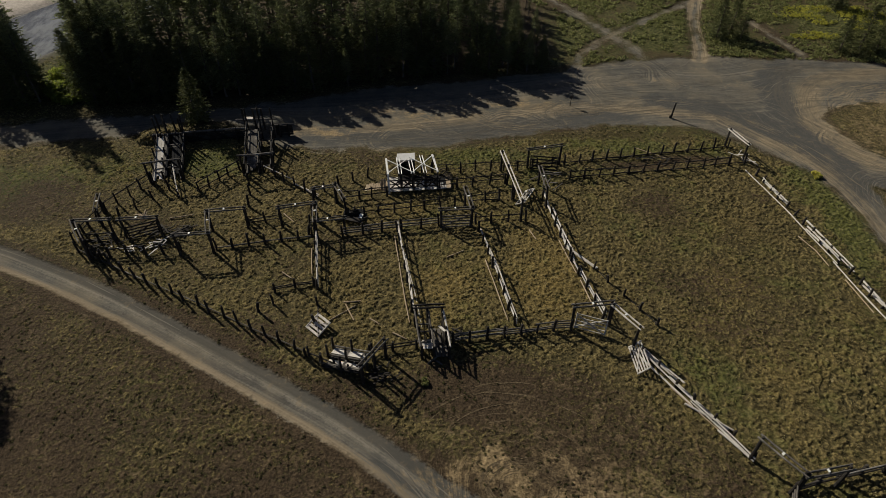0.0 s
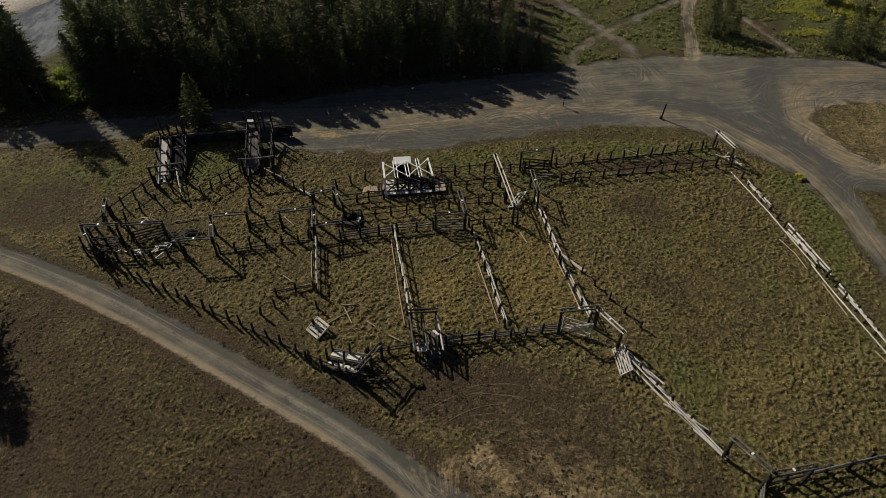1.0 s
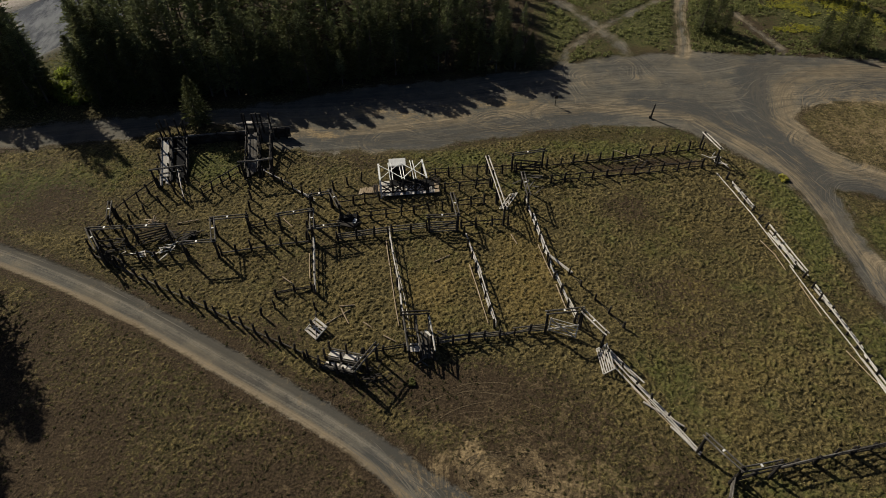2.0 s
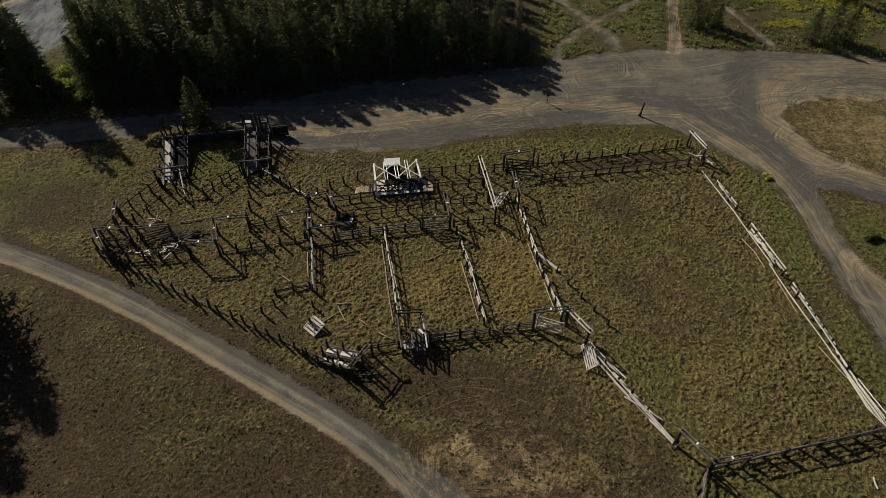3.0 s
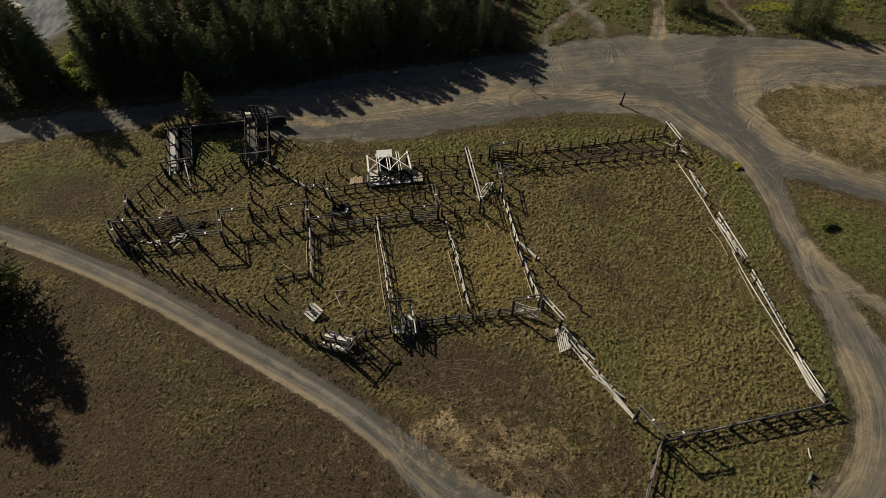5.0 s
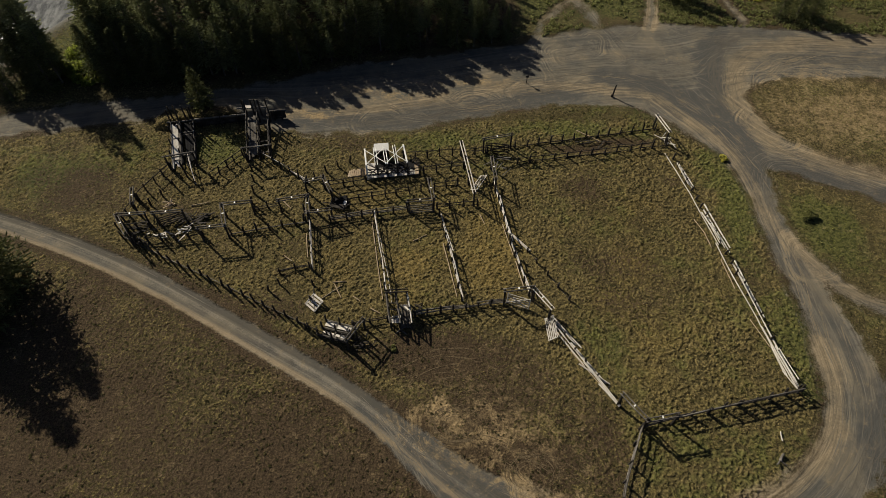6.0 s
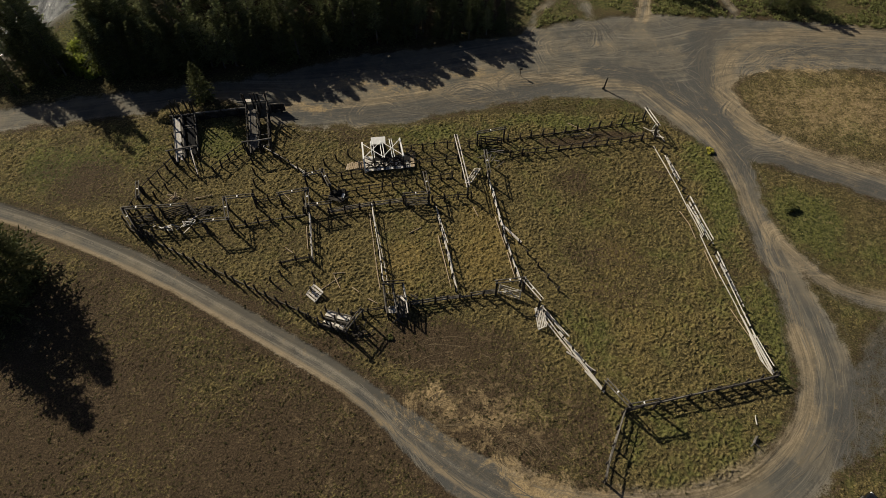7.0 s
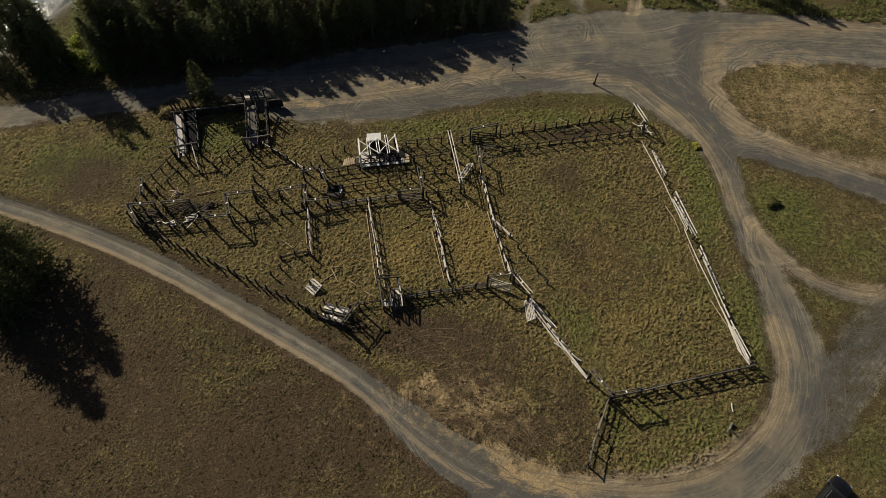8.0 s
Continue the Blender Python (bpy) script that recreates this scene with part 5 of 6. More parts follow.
# ---------------------------------------------------------------- squeeze chute by the loading side
def chute():
    o = tagged(thing("cattle_chute", -0.6, 30.0), "tall two-lane timber cattle chute with bleached top rails", "cattle chute")
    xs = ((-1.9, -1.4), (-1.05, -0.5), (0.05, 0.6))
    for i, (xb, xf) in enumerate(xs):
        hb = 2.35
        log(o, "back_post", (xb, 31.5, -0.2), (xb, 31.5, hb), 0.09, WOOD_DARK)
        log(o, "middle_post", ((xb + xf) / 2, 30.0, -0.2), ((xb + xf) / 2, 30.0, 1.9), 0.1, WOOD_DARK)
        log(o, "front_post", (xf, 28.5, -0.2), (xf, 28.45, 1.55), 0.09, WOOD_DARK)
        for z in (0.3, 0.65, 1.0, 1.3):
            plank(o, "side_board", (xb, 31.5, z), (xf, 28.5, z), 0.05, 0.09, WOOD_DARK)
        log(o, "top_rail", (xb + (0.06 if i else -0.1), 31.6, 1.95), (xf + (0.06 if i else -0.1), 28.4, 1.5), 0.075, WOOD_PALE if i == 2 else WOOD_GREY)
    for x, y0, y1 in ((-1.25, 29.9, 29.1), (0.1, 30.1, 29.2)):
        for k in range(4):
            plank(o, "panel_board", (x, y0, 0.55 + 0.24 * k), (x + 0.14, y1, 0.5 + 0.24 * k), 0.04, 0.23, WOOD_DARK)
    for k in (-0.14, 0.14):
        log(o, "head_beam", (-2.1, 31.5 + k, 2.35), (0.25, 31.6 + k, 2.4), 0.07, WOOD_DARK)
    for y, z in ((30.9, 1.1), (30.1, 1.2), (29.3, 1.0)):
        log(o, "cross_bar", (-1.75, y, z), (-0.75, y, z), 0.055, WOOD_GREY)
    for i in range(5):
        plank(o, "platform_plank", (-1.5 + 0.03 * i, 28.75 + 0.17 * i, 0.95), (-0.6 + 0.03 * i, 28.8 + 0.17 * i, 0.95), 0.16, 0.05, WOOD_PALE)
    for i in range(4):
        plank(o, "floor_plank", (-0.9 + 0.33 * i, 31.3, 0.15), (-0.4 + 0.3 * i, 28.6, 0.15), 0.26, 0.05, WOOD_GREY)
    plank(o, "loose_board", (-0.2, 30.4, 1.5), (0.3, 29.8, 1.6), 0.2, 0.04, WOOD_PALE)
    log(o, "fallen_bar", (-1.0, 28.0, 0.1), (-0.1, 28.5, 0.5), 0.06, WOOD_GREY)
    log(o, "fallen_bar", (-0.6, 28.4, 0.15), (0.1, 27.9, 0.1), 0.06, WOOD_GREY)


chute()
board_heap("fallen boards against the chute side", 0.9, 30.5, 0.25, 0.6, 7, WOOD_DARK, 14, 0.8, 1.6)

# marker posts by the road
o = tagged(thing("marker_post", 26.1, 62.85), "dark leaning marker post by the gravel road", "post")
log(o, "shaft", (26.1, 62.85, -0.2), (26.25, 62.9, 1.9), 0.1, WOOD_DARK)
log(o, "stub", (26.0, 62.8, -0.1), (25.9, 62.75, 0.35), 0.1, WOOD_DARK)
o = tagged(thing("road_sign", 15.0, 65.6), "small dark sign on a thin post by the road", "sign")
log(o, "pole", (15.0, 65.6, -0.2), (15.05, 65.6, 1.25), 0.045, WOOD_DARK)
plank(o, "board", (14.85, 65.56, 1.1), (15.25, 65.56, 1.1), 0.04, 0.34, WOOD_DARK)


# a dark sheet fallen in the alley, one corner still white
o = tagged(thing("fallen_sheet", -8.0, 44.9), "dark crumpled sheet lying in the alley with a white corner", "sheet")
for i in range(6):
    plank(o, "strip", (-8.95 + 0.3 * i, 44.55 + 0.05 * i, 0.3 + 0.05 * (i % 2)), (-8.85 + 0.3 * i, 45.35 + 0.06 * i, 0.42 - 0.06 * (i % 3)), 0.33, 0.03, NEAR_BLACK)
plank(o, "white_corner", (-7.55, 44.35, 0.25), (-7.35, 44.85, 0.4), 0.35, 0.03, PLATE, "torn white corner")


# ---------------------------------------------------------------- trees
def crown_mesh(name, seed, h, spread, base, mat, levels, arms, per, size, taper=0.9, ragged=0.3):
    """A conifer crown: tiers of drooping limbs set with small needle sprays."""
    r = np.random.RandomState(seed)
    P, D, S = [], [], []
    for i in range(levels):
        u = i / (levels - 1)
        z = base + (h - base) * (u ** 0.92)
        rad = spread * (1 - u) ** taper * (0.55 + 0.45 * min(1, u * 5)) + 0.12
        for k in range(arms):
            a = r.rand() * 6.283
            ln = rad * (1 - ragged + 2 * ragged * r.rand())
            rise = 0.25 + 0.5 * u - 0.35 * (1 - u)
            for q in range(per):
                f = (0.25 + 0.8 * (q + r.rand()) / per) if per > 1 else 0.8
                p = np.array([math.cos(a) * ln * f, math.sin(a) * ln * f, z + rise * ln * f * 0.45 - 0.18 * (ln * f) ** 2 / max(spread, 0.5)])
                P.append(p + r.randn(3) * 0.09 * size)
                aa = a + r.randn() * 0.7
                D.append((math.cos(aa), math.sin(aa), rise * 0.5 + r.randn() * 0.35))
                S.append(size * (0.6 + 0.8 * r.rand()) * (1 - 0.45 * u))
    P, D, S = np.array(P), np.array(D), np.array(S)
    D /= np.linalg.norm(D, axis=1)[:, None]
    side = np.cross(D, np.array([0, 0, 1.0]) + 0.6 * r.randn(len(D), 3))
    side /= np.linalg.norm(side, axis=1)[:, None] + 1e-9
    nrm = np.cross(side, D)
    n = len(P)
    s = S[:, None]
    V = np.stack([P - D * s * 0.5, P + side * s * 0.14 - nrm * s * 0.08, P + D * s * 0.68, P - side * s * 0.14 - nrm * s * 0.08, P + nrm * s * 0.14], 1).reshape(-1, 3)
    b = np.arange(n) * 5
    F = np.concatenate([np.stack([b + i, b + j, b + 4], 1) for i, j in ((0, 1), (1, 2), (2, 3), (3, 0))])
    me = bpy.data.meshes.new(name)
    me.from_pydata(V.tolist(), [], F.tolist())
    me.materials.append(mat)
    return me


def trunk_mesh(name, seed, h, r0):
    r = random.Random(seed)
    n, v, f = 8, [], []
    zs = (-0.3, 0.0, 0.3, h * 0.25, h * 0.5, h * 0.8, h)
    ox = oy = 0.0
    for i, z in enumerate(zs):
        rad = r0 * (1.35 if i < 2 else 1.0) * (1 - 0.95 * max(0, z) / h) + 0.012
        ox, oy = ox + r.gauss(0, 0.05), oy + r.gauss(0, 0.05)
        v += [(ox * (z > 0) + rad * math.cos(6.283 * j / n), oy * (z > 0) + rad * math.sin(6.283 * j / n), z) for j in range(n)]
    for i in range(len(zs) - 1):
        f += [(i * n + j, i * n + (j + 1) % n, (i + 1) * n + (j + 1) % n, (i + 1) * n + j) for j in range(n)]
    # a few bare dead limbs below the crown
    for k in range(7):
        a, z, L = r.uniform(0, 6.283), h * r.uniform(0.1, 0.4), r.uniform(0.5, 1.2)
        m = len(v)
        v += [(0, 0.03, z), (0, -0.03, z), (0, 0, z + 0.05), (L * math.cos(a), L * math.sin(a), z + 0.1)]
        f += [(m, m + 1, m + 3), (m + 1, m + 2, m + 3), (m + 2, m, m + 3)]
    f.append(tuple(range((len(zs) - 1) * n, len(zs) * n)))
    return mesh_from(name, v, f, BARK, True)


def tree(name, label, crown, trunk, x, y, scale, turn, group, z=None, wide=1.0):
    o = tagged(thing(name, x, y, ground_z(x, y) if z is None else z, turn), label, "tree", group)
    o.scale = (scale * wide, scale * wide, scale)
    part("trunk", trunk, o)
    part("crown", crown, o)
    return o


PINES = []
for k in range(5):
    hh = (13.5, 15.0, 12.5, 14.5, 11.5)[k]
    PINES.append((crown_mesh("pine_crown", 40 + k, hh, (1.5, 1.75, 1.65, 1.45, 1.7)[k], hh * (0.3, 0.36, 0.22, 0.4, 0.18)[k], NEEDLES, 38, 6, 7, 0.52, 0.6, 0.55), trunk_mesh("pine_trunk", 60 + k, hh, 0.15), hh))
DEEP = [(crown_mesh("pine_crown", 140 + k, 13.5 + k, 1.6, 4.0 + k, NEEDLES, 28, 5, 5, 0.62, 0.6, 0.55), trunk_mesh("pine_trunk", 160 + k, 13.5 + k, 0.15), 13.5 + k) for k in range(3)]
BUSHY = [(crown_mesh("fir_crown", 80 + k, 9.0, 2.1, 0.3, SPRUCE, 40, 9, 5, 0.5, 0.8, 0.4), trunk_mesh("fir_trunk", 90 + k, 8.5, 0.17), 9.0) for k in range(2)]
# how far the wood's shadow reaches over the road, which bounds how tall its trees can be
REACH = [(-80, 58), (-52, 60.6), (-49.5, 58.5), (-44.4, 55.8), (-44.2, 59.8), (-42.7, 58), (-39, 56), (-33.6, 53.8), (-33.4, 57.6), (-31, 57.4), (-17.4, 57.6), (-15.6, 60.6), (-14, 61.3), (-10, 59.9), (-6.2, 61.2), (-6, 64.5), (-1.9, 64), (1.1, 61.3), (1.3, 63.6), (4.4, 62.3), (4.6, 65.2), (7.2, 64.2), (8.9, 65.5), (9.1, 69), (12.6, 66.8), (17.0, 67.6), (17.6, 68.4), (17.8, 77), (18.4, 87), (24, 91), (30, 102)]


def tallest(x, y):
    """Height at which a tree's shadow just stays within REACH."""
    d = 0.0
    while d < 27:
        sx_, sy_ = x - d * math.cos(SUN_AZ), y - d * math.sin(SUN_AZ)
        if sy_ < np.interp(sx_, [p[0] for p in REACH], [p[1] for p in REACH]):
            break
        d += 0.3
    return d * math.tan(SUN_EL)


r = random.Random(11)
spots = []
edge_x, edge_y = [-75, -43.5, -28.5, -17.5, -11.0, -5.7, 0.0, 7.0, 12.0, 14.0, 16.0], [65.6, 65.7, 66.8, 68.6, 69.9, 71.9, 73.4, 73.0, 74.2, 76.0, 84.0]
tries = 0
while len(spots) < 290 and tries < 14000:
    tries += 1
    x, y = r.uniform(-72, 16.5), 64 + 34 * r.random() ** 1.3
    deep = y - float(np.interp(x, edge_x, edge_y))
    if deep < 0 or x > 14 and y > 80:
        continue
    u = (x + 43.5) * -0.47 + (y - 65) * 0.88      # the opening towards the river
    w = (x + 43.5) * 0.88 + (y - 65) * 0.47
    if u > -4 and abs(w) < 2.3 + 0.07 * u:
        continue
    if -x * 0.86 + y * 0.5 > 82:
        continue
    if tallest(x, y) < 3.2 or any((x - a) ** 2 + (y - b) ** 2 < (1.6 if deep < 4 else 2.6) ** 2 for a, b in spots):
        continue
    spots.append((x, y))
    low = deep < 3.0 and r.random() < 0.6
    c, t, hh = BUSHY[r.randrange(2)] if low else PINES[r.randrange(5)] if deep < 9 else DEEP[r.randrange(3)]
    s = min((0.95 if low else 1.1) * (r.uniform(0.75, 1.05) if low or r.random() < 0.7 else r.uniform(0.5, 0.75)), tallest(x, y) * (r.uniform(0.7, 1.0) if x > 6 else r.uniform(0.88, 1.0)) / hh)
    tree("fir_tree" if low else "pine_tree", "dense dark fir at the wood's edge, branched low" if low else "tall dark lodgepole pine in the dense wood", c, t, x, y, s, r.uniform(0, 360), "firs at the wood's edge" if low else "pines of the wood", wide=r.uniform(0.9, 1.45))
for x, y, s in ((38.2, 84.5, 0.62), (40.4, 85.6, 0.6), (41.4, 83.9, 0.42), (53.4, 80.2, 0.55), (56.2, 80.6, 0.68), (58.4, 80.2, 0.58), (60, 96, 0.9), (70, 90, 1.0)):
    c, t, hh = BUSHY[r.randrange(2)]
    tree("fir_tree", "full dark fir standing in the open meadow", c, t, x, y, s, r.uniform(0, 360), "firs in the meadow", wide=1.2)
for x, y, s in ((-49.8, 64.8, 1.0), (-52.8, 63.2, 1.1), (-55.6, 62.2, 1.05), (-38.6, 66.4, 0.85), (-35.8, 66.6, 0.95), (-52, 67.5, 1.15), (-57.5, 66, 1.2), (-32.5, 66.2, 0.8), (-20.6, 68.6, 0.75), (-40.6, 67.4, 1.05), (-39.6, 70.0, 1.15), (-43.4, 72.5, 1.15), (-40.2, 65.3, 0.6), (-42.2, 66.8, 1.0), (-48.2, 65.1, 0.9), (-41.0, 68.4, 1.1)):
    c, t, hh = BUSHY[r.randrange(2)]
    tree("fir_tree", "full dark fir at the wood's edge, branched to the ground", c, t, x, y, min(s, tallest(x, y) / hh), r.uniform(0, 360), "firs at the wood's edge")
for x, y, s in ((-50.5, 70.0, 1.0), (-48.2, 67.8, 0.95), (-53.5, 69.5, 1.05), (-55.0, 73.0, 1.0)):
    c, t, hh = PINES[r.randrange(5)]
    tree("pine_tree", "tall dark lodgepole pine at the wood's edge", c, t, x, y, s, r.uniform(0, 360), "pines of the wood")
tree("young_spruce", "young pointed spruce beside the loading ramps", crown_mesh("spruce_crown", 95, 6.2, 1.7, 0.2, SPRUCE, 40, 10, 6, 0.42, 0.85, 0.25), trunk_mesh("spruce_trunk", 96, 6.2, 0.11), -26.6, 59.9, 1.0, 20, "")
NEARFIR = (crown_mesh("fir_crown", 97, 10.5, 3.5, 0.5, SPRUCE, 54, 13, 8, 0.55, 0.62, 0.45), trunk_mesh("fir_trunk", 98, 10.5, 0.2))
for x, y, s, a in ((-41.6, 33.8, 1.0, 0), (-42.2, 29.2, 1.0, 130), (-46.0, 31.6, 0.85, 250)):
    tree("fir_tree", "dense dark fir standing by the field track", NEARFIR[0], NEARFIR[1], x, y, s, a, "firs by the field track")


# ---------------------------------------------------------------- shrubs, grass
def leaf_cloud(name, centres, mat, seed, leaf, count, flat=0.7, kind=""):
    """Small leaves scattered over low mounds."""
    rr = np.random.RandomState(seed)
    P = []
    for x, y, z, rad in centres:
        d = rr.randn(count, 3)
        d /= np.linalg.norm(d, axis=1)[:, None]
        d[:, 2] = np.abs(d[:, 2])
        p = d * rad * (0.55 + 0.5 * rr.rand(count, 1)) * np.array([1, 1, flat])
        P.append(p + np.array([x, y, z]))
    P = np.concatenate(P)
    a, b = rr.randn(len(P), 3), rr.randn(len(P), 3)
    a /= np.linalg.norm(a, axis=1)[:, None]
    b = np.cross(a, b)
    b /= np.linalg.norm(b, axis=1)[:, None]
    s = leaf * (0.6 + 0.8 * rr.rand(len(P), 1))
    V = np.stack([P - a * s, P + b * s * 0.6, P + a * s, P - b * s * 0.6], 1).reshape(-1, 3)
    i = np.arange(len(P)) * 4
    me = bpy.data.meshes.new(name)
    me.from_pydata(V.tolist(), [], np.stack([i, i + 1, i + 2, i + 3], 1).tolist())
    me.materials.append(mat)
    return me


def shrub(name, label, x, y, rad, n, seed, mat, leaf=0.14):
    rr = random.Random(seed)
    o = tagged(thing(name, x, y, ground_z(x, y)), label, "shrub", "shrubs")
    part("foliage", leaf_cloud("foliage", [(rr.gauss(0, rad * 0.5), rr.gauss(0, rad * 0.5), rr.uniform(0.1, 0.5) * rad, rad * rr.uniform(0.4, 0.7)) for _ in range(n)], mat, seed, leaf, 220, 1.0), o)
    for k in range(4):
        a = rr.uniform(0, 6.28)
        part("stem", log_mesh(WOOD_DARK, k), o, along((0, 0, -0.1), (rad * 0.5 * math.cos(a), rad * 0.5 * math.sin(a), rad * 0.7), 0.03, 0.03))


for i, (x, y, rad) in enumerate(((-45.6, 69.4, 1.8), (-44.2, 67.2, 1.3), (-46.8, 72.5, 1.6), (-42.8, 66.2, 0.9), (-46.2, 67.2, 1.1))):
    shrub("willow_bush", "bright yellow-green willow bush at the wood's edge", x, y, rad, 9, 300 + i, WILLOW, 0.2)
shrub("sage_bush", "dark low sagebrush in the meadow", 45.0, 42.6, 0.7, 6, 310, SAGE, 0.1)
shrub("sage_bush", "single green weed clump by the chute", -1.1, 26.3, 0.26, 6, 311, SAGE, 0.08)
shrub("sage_bush", "yellow-flowered weed clump by the road", 37.7, 51.4, 0.42, 7, 312, BLOSSOM, 0.1)
shrub("sage_bush", "dark low sagebrush in the field", -46.0, 35.8, 1.0, 6, 313, SAGE, 0.12)


def grid_at(F, x, y):
    i, j = np.clip(np.searchsorted(gx, x), 1, len(gx) - 1), np.clip(np.searchsorted(gy, y), 1, len(gy) - 1)
    return F[j, i]


rs = np.random.RandomState(5)
# sagebrush over the far meadow
N = 12000
sx, sy = rs.uniform(14, 72, N), rs.uniform(74, 112, N)
ok = (grid_at(edge, sx, sy) > 0.5) & (lattice(sx, sy, 4, 31) + 0.5 * rs.rand(N) > 0.62) & ((sx > 17) | (sy > 96))
c = [(x, y, z, q) for x, y, z, q in zip(sx[ok], sy[ok], grid_at(GZ, sx[ok], sy[ok]), 0.2 + 0.34 * rs.rand(ok.sum()))]
tagged(new("sagebrush", leaf_cloud("sagebrush", c, SAGE, 6, 0.13, 16)), "low grey-green sagebrush over the meadow", "sagebrush", kind="stuff")
N = 2600
sx, sy = rs.uniform(49, 66, N), rs.uniform(84, 96, N)
ok = lattice(sx, sy, 2.5, 35) + 0.3 * rs.rand(N) > 0.72
c = [(x, y, z, q) for x, y, z, q in zip(sx[ok], sy[ok], grid_at(GZ, sx[ok], sy[ok]) + 0.1, 0.15 + 0.15 * rs.rand(ok.sum()))]
tagged(new("wildflowers", leaf_cloud("wildflowers", c, FLOWER, 8, 0.09, 12)), "yellow-green flowering weeds in the meadow", "wildflowers", kind="stuff")
# small dark weeds over the field
N = 14000
sx, sy = rs.uniform(-60, 45, N), rs.uniform(4, 62, N)
ok = (grid_at(edge, sx, sy) > 0.4) & (lattice(sx, sy, 5, 33) + 0.5 * rs.rand(N) + 0.3 * grid_at(bare, sx, sy) > 0.86)
c = [(x, y, z, q) for x, y, z, q in zip(sx[ok], sy[ok], grid_at(GZ, sx[ok], sy[ok]), 0.07 + 0.13 * rs.rand(ok.sum()) ** 2)]
tagged(new("weeds", leaf_cloud("weeds", c, WEED, 7, 0.06, 12)), "small dark weeds scattered over the field", "weeds", kind="stuff")


def grass():
    """Bunchgrass: tufts of splayed dry blades, close together in the pens and thin on worn soil."""
    gap = 0.36
    X0, Y0 = np.meshgrid(np.arange(-52, 68, gap), np.arange(0, 78, gap))
    x, y = (X0 + gap * 0.3 * rs.randn(*X0.shape)).ravel(), (Y0 + gap * 0.3 * rs.randn(*Y0.shape)).ravel()
    b = grid_at(bare, x, y)
    dens = np.clip(1.0 - 0.85 * b, 0.1, 1) * np.clip(0.9 + 0.5 * (lattice(x, y, 3.2, 42) - 0.4), 0.5, 1)
    out_ = grid_at(edge, x, y)
    dens = dens * step(out_, -0.2, np.where(x > 36, 2.6, 1.0))
    ok = (rs.rand(len(x)) < dens) & (out_ > 0.1) & (grid_at(road, x, y) < 0.35)
    x, y, b = x[ok], y[ok], b[ok]
    n = len(x)
    z = grid_at(GZ, x, y)
    g = np.clip(grid_at(green, x, y) + 0.22 * rs.randn(n) + 0.3 * (lattice(x, y, 1.6, 44) - 0.5), 0, 1)
    clump = np.clip(hummock(x, y) / 0.11, 0, 1)
    size = (0.5 + 0.55 * rs.rand(n) ** 1.4) * (1 - 0.3 * b) * (0.75 + 0.3 * lattice(x, y, 2.1, 43)) * (0.75 + 0.5 * clump)
    gold = np.clip(lattice(x, y, 2.6, 45) * 0.5 + 0.22 * lattice(x, y, 9, 46) + 0.28 * np.exp(-((x - 1) / 16) ** 4 - ((y - 36) / 9) ** 4) + 0.2 * step(x, 40, 46) + 0.3 * (clump - 0.5) + 0.3 * rs.randn(n), 0, 1)
    z = z + hummock(x, y)
    B = 11
    ang = rs.rand(n, B) * 6.283
    s_ = size[:, None]
    root = 0.15 * s_ * np.sqrt(rs.rand(n, B))
    out = s_ * (0.04 + 0.12 * rs.rand(n, B))
    tall = s_ * (0.07 + 0.15 * rs.rand(n, B)) * (1 - 0.5 * root / (0.15 * s_))
    wid = s_ * (0.022 + 0.02 * rs.rand(n, B))
    ca, sa = np.cos(ang), np.sin(ang)
    X, Y, Z = x[:, None] + ca * root, y[:, None] + sa * root, z[:, None] + 0 * ang
    tw = rs.randn(n, B) * 0.8
    wx, wy = -np.sin(ang + tw) * wid, np.cos(ang + tw) * wid
    V = np.stack([np.stack([X - wx, Y - wy, Z - 0.03], -1), np.stack([X + wx, Y + wy, Z - 0.03], -1), np.stack([X + ca * out, Y + sa * out, Z + tall], -1)], 2).reshape(-1, 3)
    me = bpy.data.meshes.new("grass")
    me.vertices.add(len(V))
    me.vertices.foreach_set("co", V.ravel())
    me.loops.add(len(V))
    me.loops.foreach_set("vertex_index", np.arange(len(V), dtype=np.int32))
    me.polygons.add(len(V) // 3)
    me.polygons.foreach_set("loop_start", np.arange(0, len(V), 3, dtype=np.int32))
    me.update(calc_edges=True)
    for key, val in (("green", g), ("bare", b), ("tuft", gold)):
        at = me.attributes.new(key, "FLOAT", "POINT")
        at.data.foreach_set("value", np.repeat(val, B * 3).astype(np.float32))
    me.materials.append(GRASS)
    tagged(new("grass", me), "short dry bunchgrass over the pens and fields", "grass", kind="stuff")


grass()


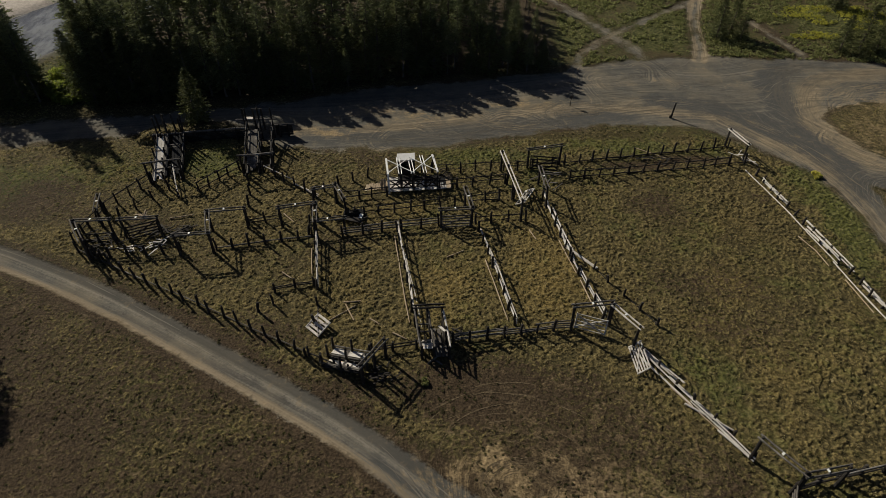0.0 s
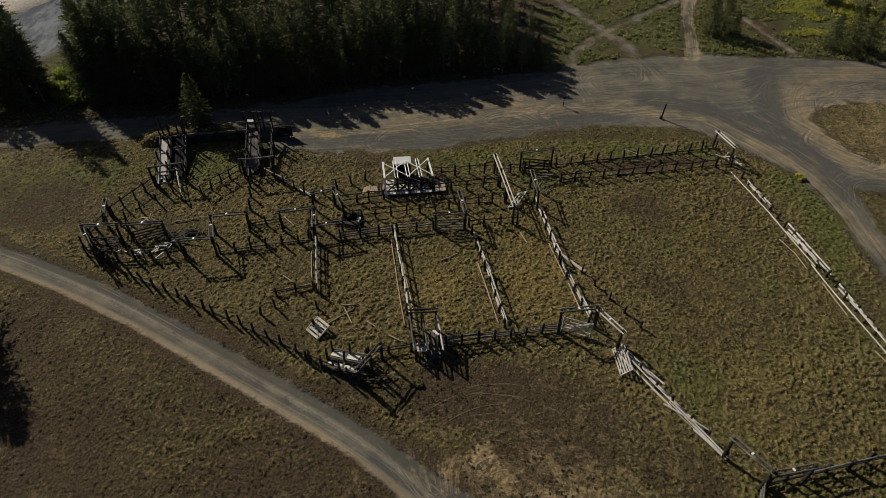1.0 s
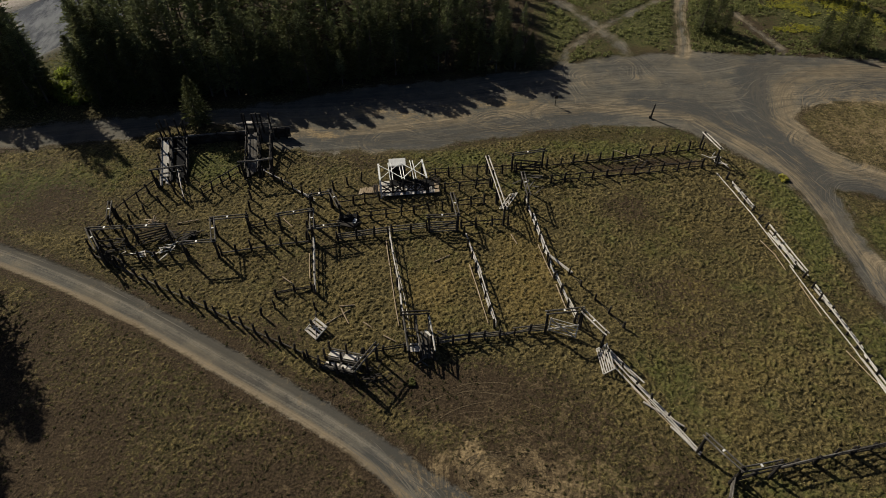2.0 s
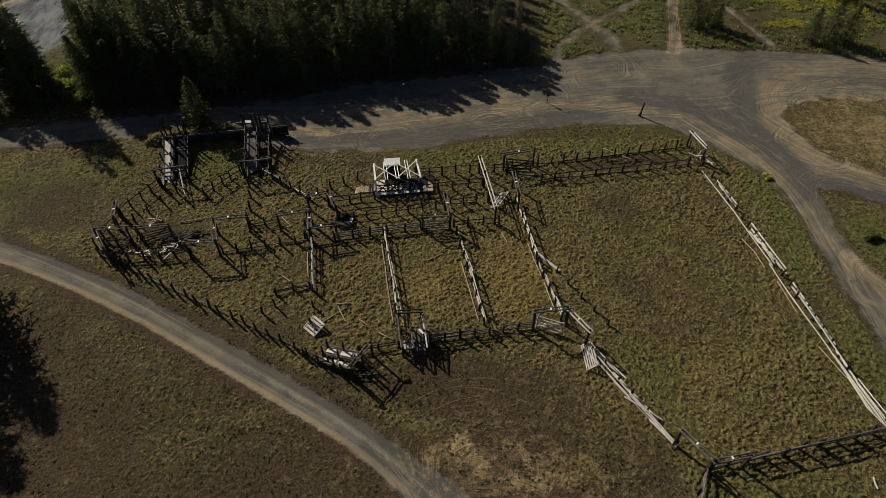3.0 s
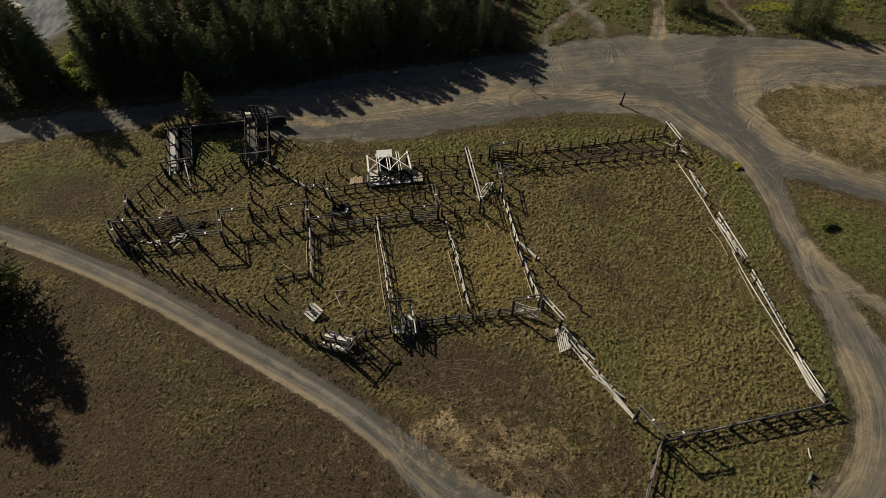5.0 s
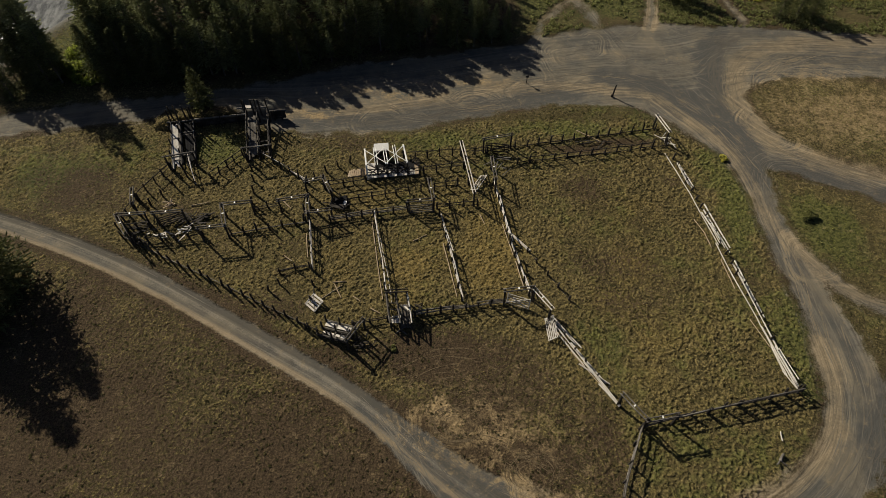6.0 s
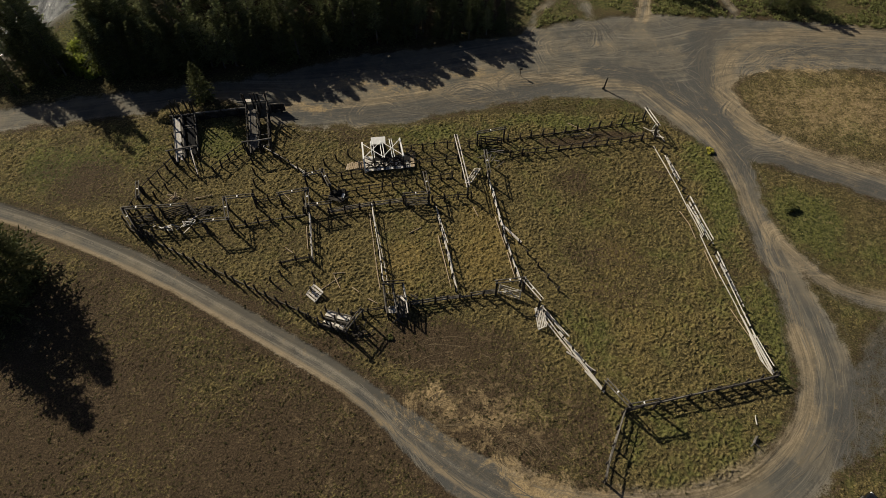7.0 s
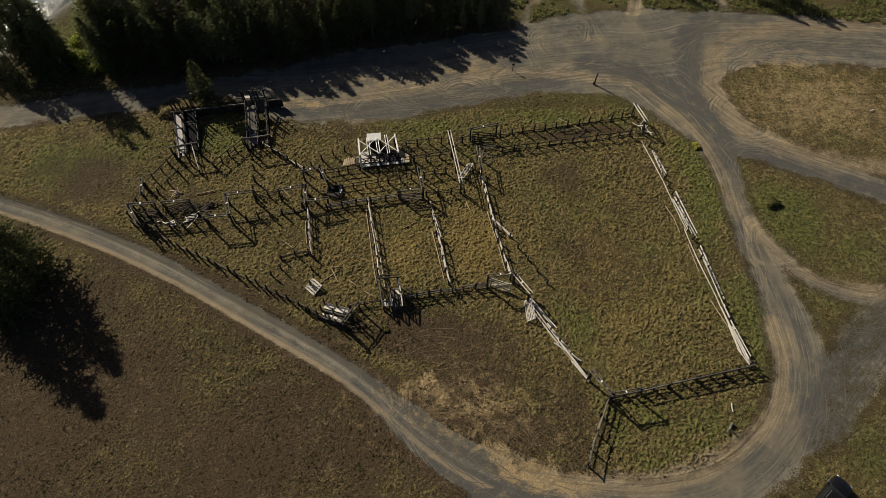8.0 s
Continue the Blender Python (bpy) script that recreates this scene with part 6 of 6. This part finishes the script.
# ---------------------------------------------------------------- the parked car
def car(x, y, heading):
    o = tagged(thing("car", x, y, ground_z(x, y), heading), "black sport utility vehicle parked on the grass", "car")

    def hull(name, sections, mat, parent=o, label=""):
        """A body lofted along x from rows of x, half width below, half width above, z low, z high."""
        bm = bmesh.new()
        rings = []
        for sx_, wl, wu, z0, z1 in sections:
            zs = ((-wl, z0), (-wl * 1.02, z0 + 0.45 * (z1 - z0)), (-wu, z1 - 0.06), (-wu * 0.9, z1), (0, z1 + 0.025), (wu * 0.9, z1), (wu, z1 - 0.06), (wl * 1.02, z0 + 0.45 * (z1 - z0)), (wl, z0))
            rings.append([bm.verts.new((sx_, yy, zz)) for yy, zz in zs])
        for a, b in zip(rings[:-1], rings[1:]):
            for i in range(9):
                bm.faces.new((a[i], a[(i + 1) % 9], b[(i + 1) % 9], b[i]))
        bm.faces.new(rings[0][::-1])
        bm.faces.new(rings[-1])
        bmesh.ops.recalc_face_normals(bm, faces=bm.faces)
        return part(name, mesh_bm(name, bm, mat, True), parent, None, label)

    body = hull("body", [(-2.38, 0.78, 0.7, 0.45, 0.85), (-2.3, 0.9, 0.86, 0.36, 1.02), (-1.4, 0.93, 0.9, 0.3, 1.06), (0.9, 0.93, 0.9, 0.3, 1.04), (1.7, 0.92, 0.86, 0.32, 1.0), (2.25, 0.86, 0.78, 0.36, 0.9), (2.4, 0.7, 0.62, 0.42, 0.78)], PAINT)
    hull("cabin_glass", [(-2.22, 0.8, 0.66, 1.0, 1.2), (-1.95, 0.84, 0.7, 1.0, 1.62), (0.35, 0.84, 0.7, 1.0, 1.64), (1.2, 0.82, 0.7, 1.0, 1.06)], TINT, o, "dark tinted windows")
    hull("roof_panel", [(-2.05, 0.68, 0.66, 1.6, 1.66), (-1.9, 0.72, 0.7, 1.6, 1.72), (0.2, 0.72, 0.7, 1.6, 1.73), (0.42, 0.68, 0.64, 1.58, 1.66)], PAINT)
    for sx_ in (-1.42, 1.45):
        for sy_ in (-0.84, 0.84):
            bm = bmesh.new()
            bmesh.ops.create_cone(bm, cap_ends=True, segments=20, radius1=0.37, radius2=0.37, depth=0.26)
            bmesh.ops.bevel(bm, geom=[e for e in bm.edges if abs(e.calc_length() - 0.26) > 0.02], offset=0.05, segments=2, affect="EDGES")
            w = part("wheel", mesh_bm("tyre", bm, TYRE, True), o, pose(sx_, sy_, 0.37, 90, 0, 0), "black tyre")
            bm = bmesh.new()
            bmesh.ops.create_cone(bm, cap_ends=True, segments=16, radius1=0.23, radius2=0.2, depth=0.29)
            part("rim", mesh_bm("rim", bm, ALLOY), w, None, "grey alloy rim")
    for sy_ in (-0.66, 0.66):
        for nm, sx_, z, mat in (("headlight", 2.27, 0.82, LAMP), ("tail_light", -2.33, 0.92, REDLAMP)):
            bm = bmesh.new()
            bmesh.ops.create_cube(bm, size=1.0)
            bmesh.ops.scale(bm, vec=(0.14, 0.3, 0.14), verts=bm.verts)
            bmesh.ops.bevel(bm, geom=bm.edges[:], offset=0.03, segments=2, affect="EDGES")
            part(nm, mesh_bm(nm, bm, mat, True), o, pose(sx_, sy_, z, 0, 0, 0))
    for sy_ in (-1.0, 1.0):
        bm = bmesh.new()
        bmesh.ops.create_cube(bm, size=1.0)
        bmesh.ops.scale(bm, vec=(0.12, 0.2, 0.15), verts=bm.verts)
        bmesh.ops.bevel(bm, geom=bm.edges[:], offset=0.03, segments=2, affect="EDGES")
        part("wing_mirror", mesh_bm("wing_mirror", bm, PAINT, True), o, pose(0.85, sy_, 1.08))
    for sy_ in (-0.6, 0.6):
        part("roof_rail", log_mesh(ALLOY, 1), o, along((-1.8, sy_, 1.77), (0.2, sy_, 1.77), 0.02, 0.02))


car(40.6, 8.75, 40)
